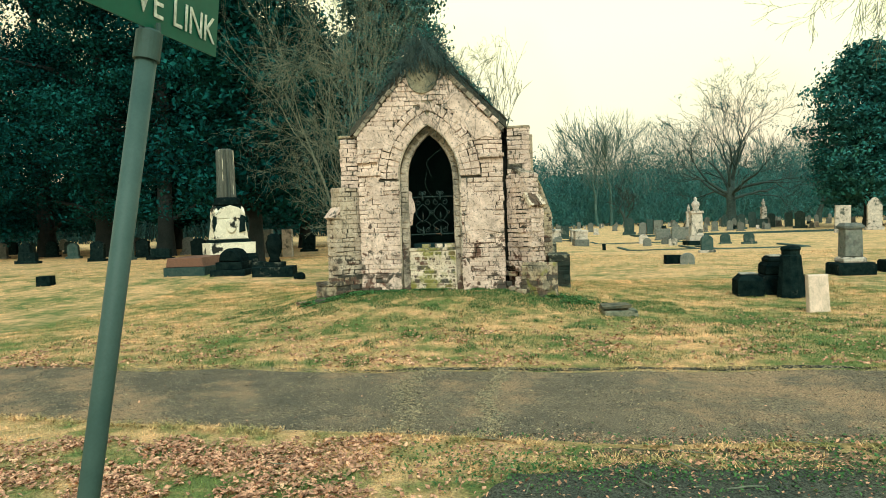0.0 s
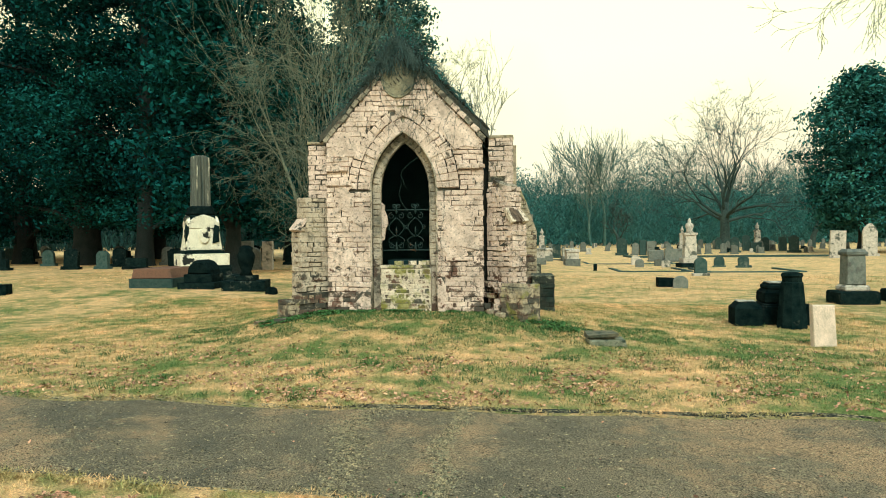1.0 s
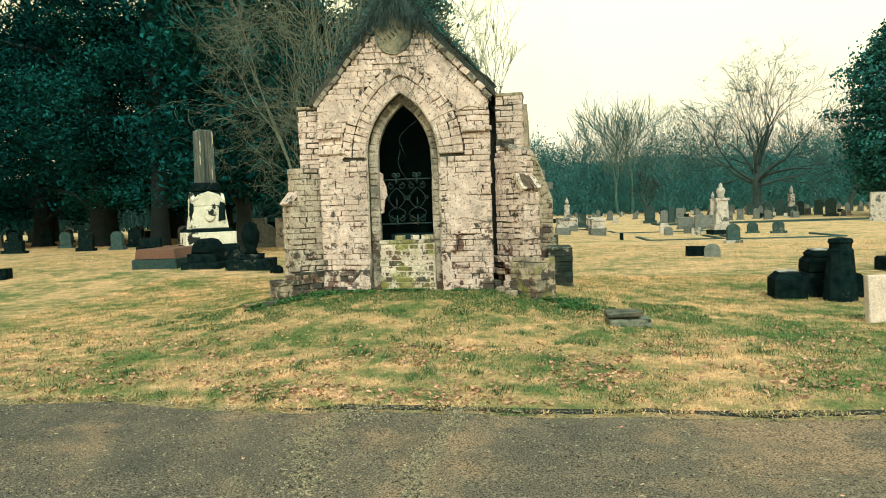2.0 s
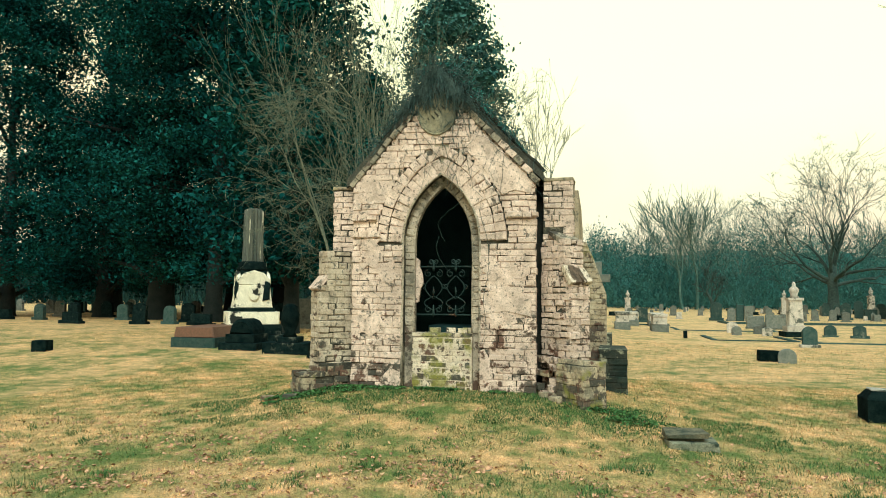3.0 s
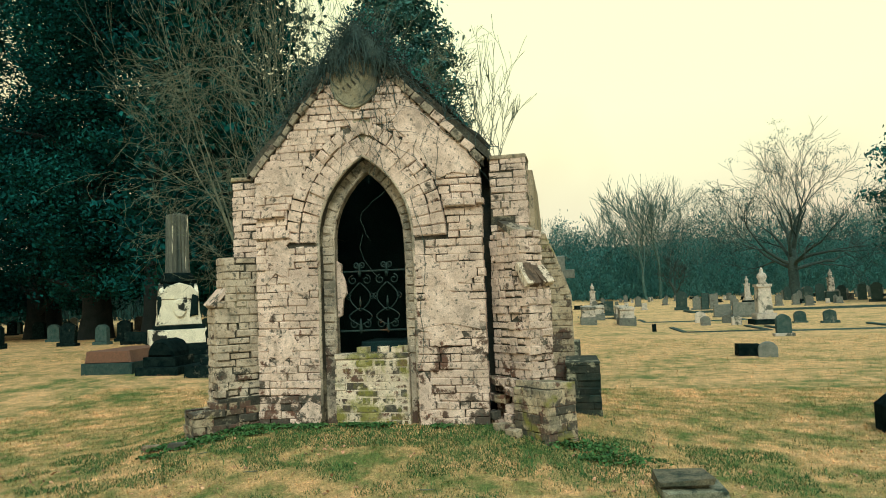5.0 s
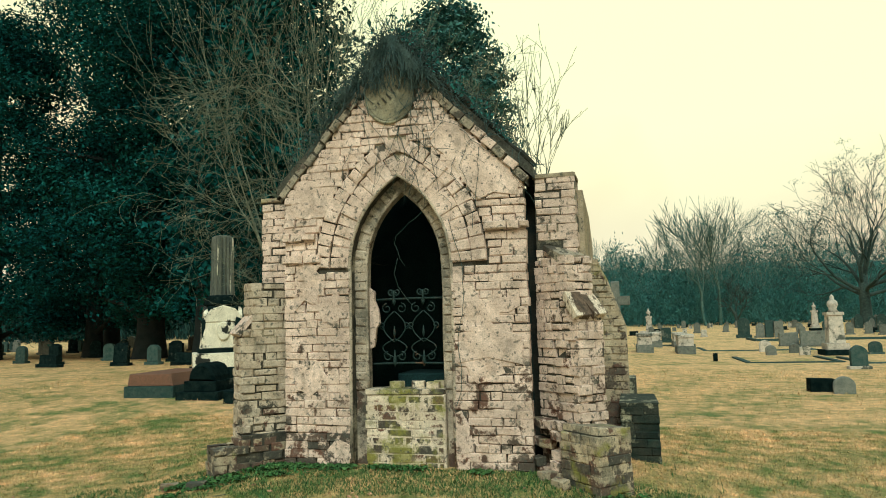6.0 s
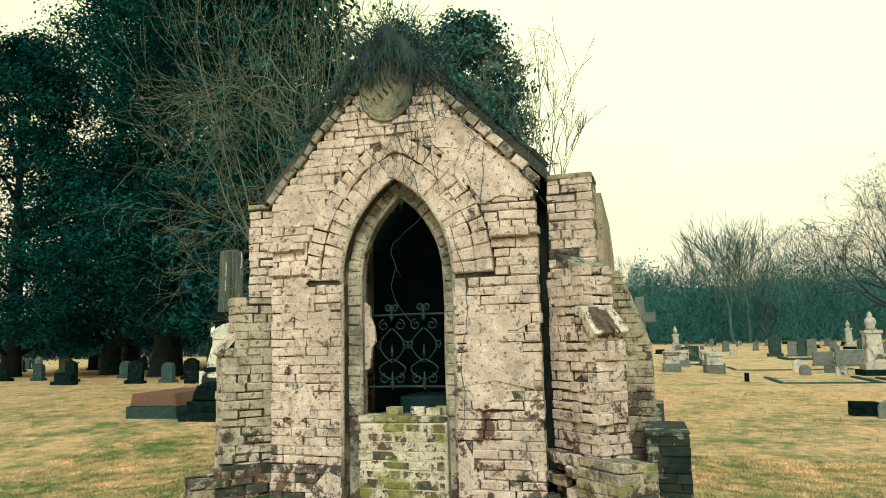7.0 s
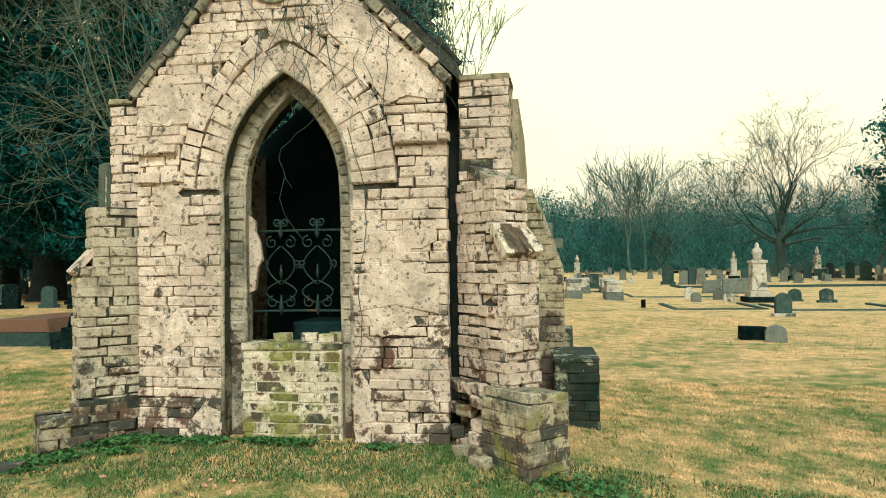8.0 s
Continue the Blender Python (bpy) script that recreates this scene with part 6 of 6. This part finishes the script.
def edge_blades(n, seed):
    """Grass and straw that creeps over the ragged edges of the asphalt."""
    r = random.Random(seed)
    g = Geo()
    for i in range(n):
        x = r.uniform(-4.5, 5.5)
        k = r.random()
        y = road_near(x) + r.gauss(0, 0.05) if k < 0.45 else road_far(x) + r.gauss(0, 0.045)
        if k > 0.8:
            x = r.uniform(0.9, 4.5)
            y = 0.5 + 0.22 * noise.noise(Vector((x * 1.3, 1, 0))) + r.gauss(0, 0.07)
        if noise.noise(Vector((x * 3, y * 3, 6))) < -0.15:
            continue
        z, a, l = gz(x, y) + 0.012, r.uniform(0, 6.283), r.uniform(0.015, 0.045)
        dx, dy = math.cos(a), math.sin(a)
        k = r.uniform(0.5, 1.8)
        g.v += [(x - dy * 0.004, y + dx * 0.004, z), (x + dy * 0.004, y - dx * 0.004, z), (x + dx * l * k, y + dy * l * k, z + l * 0.7)]
    g.f = [(i, i + 1, i + 2) for i in range(0, len(g.v), 3)]
    tagged(part("edge_grass", g, M_BLADE), "dry grass creeping over the asphalt's edges", "grass", kind="stuff")


edge_blades(16000, 31)
blades("edge_tufts", 70000, -5.0, 6.5, 3.15, 5.6, 0.062, M_WEED, "dark green grass tufts near the drive", 8, lambda x, y: noise.noise(Vector((x * 2.6, y * 3.4, 21))) + 0.35 * noise.noise(Vector((x * 9, y * 9, 2))) > 0.42)


def litter(name, n, zone, size, mat, label, cat, seed, lift=0.012, up=1.4):
    r = np.random.default_rng(seed)
    pts = []
    while len(pts) < n:
        x, y = zone(r)
        if -1.75 < x < 1.45 and 7.5 < y < 10.3:
            continue
        pts.append((x, y, gz(x, y) + lift + (0.025 if on_road(x, y) else 0)))
    c = np.array(pts)
    nor = r.normal(size=c.shape) * 0.5 + np.array([0, 0, up])
    return tagged(cards(name, c, nor, size * r.uniform(0.5, 1.4, n), mat, None, 1.5, seed), label, cat, kind="stuff")


litter("strip_debris", 1700, lambda r: (r.uniform(0.7, 5.0), r.normal(0.68, 0.17)), 0.020, M_DEADLEAF, "leaf scraps and straw on the dirt strip", "leaves", 8)
litter("strip_weeds", 2600, lambda r: (r.uniform(0.4, 5.0), r.normal(0.62, 0.20)), 0.016, M_WEED, "tiny green weeds on the dirt strip", "weeds", 9, 0.01, 0.8)


def verge_zone(r):
    while True:
        x, y = r.normal(-0.9, 1.1), r.uniform(-0.4, 1.0)
        if noise.noise(Vector((x * 2.2, y * 2.6, 5))) + 0.5 * noise.noise(Vector((x * 9, y * 9, 2))) > r.normal(-0.05, 0.22) and (x < 0.4 or r.random() < 0.25) and y < road_near(x) - 0.04:
            return x, y


def lawn_leaf_zone(r):
    while True:
        x, y = r.uniform(-5, 6.5), 3.2 + abs(r.normal(0, 1.5))
        if noise.noise(Vector((x * 1.2, y * 1.6, 31))) + 0.4 * noise.noise(Vector((x * 5, y * 5, 7))) > r.normal(0.12, 0.22):
            return x, y


litter("leaf_litter", 7500, verge_zone, 0.027, M_DEADLEAF, "brown fallen leaves on the verge", "leaves", 1, 0.02)
litter("lawn_leaves", 5200, lawn_leaf_zone, 0.031, M_DEADLEAF, "scattered brown leaves on the lawn", "leaves", 2)
litter("drive_leaves", 120, lambda r: (r.uniform(-4, 5), r.uniform(0.3, 3.2)), 0.02, M_DEADLEAF, "a few brown leaves on the asphalt", "leaves", 3)


def grit(n, seed):
    """Loose gravel and crumbs of straw on the asphalt, gathered along two cross cracks and the edges."""
    r = random.Random(seed)
    g = Geo()
    for i in range(n):
        k = r.random()
        x, t = r.uniform(-4.0, 4.5), r.random()
        if k < 0.16:
            x = 0.28 + 0.10 * math.sin(t * 7) + r.gauss(0, 0.09)
        elif k < 0.30:
            x = 0.98 + 0.05 * math.sin(t * 9) + r.gauss(0, 0.05)
        elif k < 0.50:
            t = r.choice((abs(r.gauss(0, 0.10)), 1 - abs(r.gauss(0, 0.07))))
        a, b = road_near(x), road_far(x)
        y = a + (b - a) * min(0.99, max(0.01, t))
        z = gz(x, y) + 0.022 + 0.012 * noise.noise(Vector((x * 1.3, y * 1.3, 4)))
        s = r.uniform(0.003, 0.008)
        u = r.uniform(0, 6.283)
        st = r.choice((1.0, 1.0, 1.6, 3.0))
        p = [(x + s * st * math.cos(u), y + s * st * math.sin(u), z - 0.001), (x - s * math.sin(u), y + s * math.cos(u), z - 0.001),
             (x - s * st * math.cos(u), y - s * st * math.sin(u), z - 0.001), (x + s * math.sin(u), y - s * math.cos(u), z - 0.001), (x, y, z + s * 0.8)]
        g.add(p, [(0, 1, 4), (1, 2, 4), (2, 3, 4), (3, 0, 4)])
    tagged(part("road_grit", g, M_GRIT), "pale grit and straw crumbs on the asphalt", "gravel", kind="stuff")


grit(24000, 12)
litter("side_drive_debris", 1500, lambda r: (r.uniform(0.8, 5.0), r.uniform(-0.9, 0.5)), 0.014, M_DEADLEAF, "straw and leaf crumbs on the side drive", "leaves", 10)
litter("side_drive_moss", 2600, lambda r: (r.uniform(0.7, 4.5), r.normal(0.30, 0.16)), 0.014, M_WEED, "moss and tiny weeds on the side drive's edge", "weeds", 11, 0.012, 1.0)


clump_rng = random.Random(66)
WEED_CLUMPS = []
for i in range(34):
    k = clump_rng.random()
    if k < 0.62:
        WEED_CLUMPS.append((clump_rng.uniform(-1.7, 1.3), 7.42 - abs(clump_rng.gauss(0, 0.07)), clump_rng.uniform(0.04, 0.13)))
    elif k < 0.8:
        WEED_CLUMPS.append((clump_rng.gauss(-1.85, 0.25), clump_rng.gauss(6.95, 0.12), clump_rng.uniform(0.05, 0.14)))
    else:
        WEED_CLUMPS.append((clump_rng.gauss(1.75, 0.3), clump_rng.gauss(6.85, 0.12), clump_rng.uniform(0.05, 0.14)))


def weed_zone(r):
    x, y, w = WEED_CLUMPS[int(r.integers(len(WEED_CLUMPS)))]
    return x + r.normal(0, w), min(7.46, y + r.normal(0, w * 0.5)) if -1.4 < x < 1.0 else y + r.normal(0, w * 0.5)


litter("wall_weeds", 4200, weed_zone, 0.028, M_WEED, "fresh green weeds along the chapel's foot", "weeds", 4, 0.03, 0.8)
rk = random.Random(77)
for i in range(26):
    x, y = rk.uniform(-3.2, 3.5), rk.uniform(-0.3, 1.0) if i < 16 else rk.uniform(3.2, 6.8)
    t = wander((0, 0, 0), (math.cos(i * 2.4), math.sin(i * 2.4), 0.05), rk.uniform(0.08, 0.24), 4, rk, 0.15)
    t = [Vector((q.x, q.y, abs(q.z) * 0.3 + 0.012)) for q in t]
    st = part("fallen_stick", Geo().tube(t, [0.004, 0.005, 0.0045, 0.004, 0.003], 5), M_TWIG, m=pose(x, y, gz(x, y) + (0.02 if on_road(x, y) else 0.0)))
    tagged(st, "thin pale stick fallen on the ground", "stick", "fallen sticks")
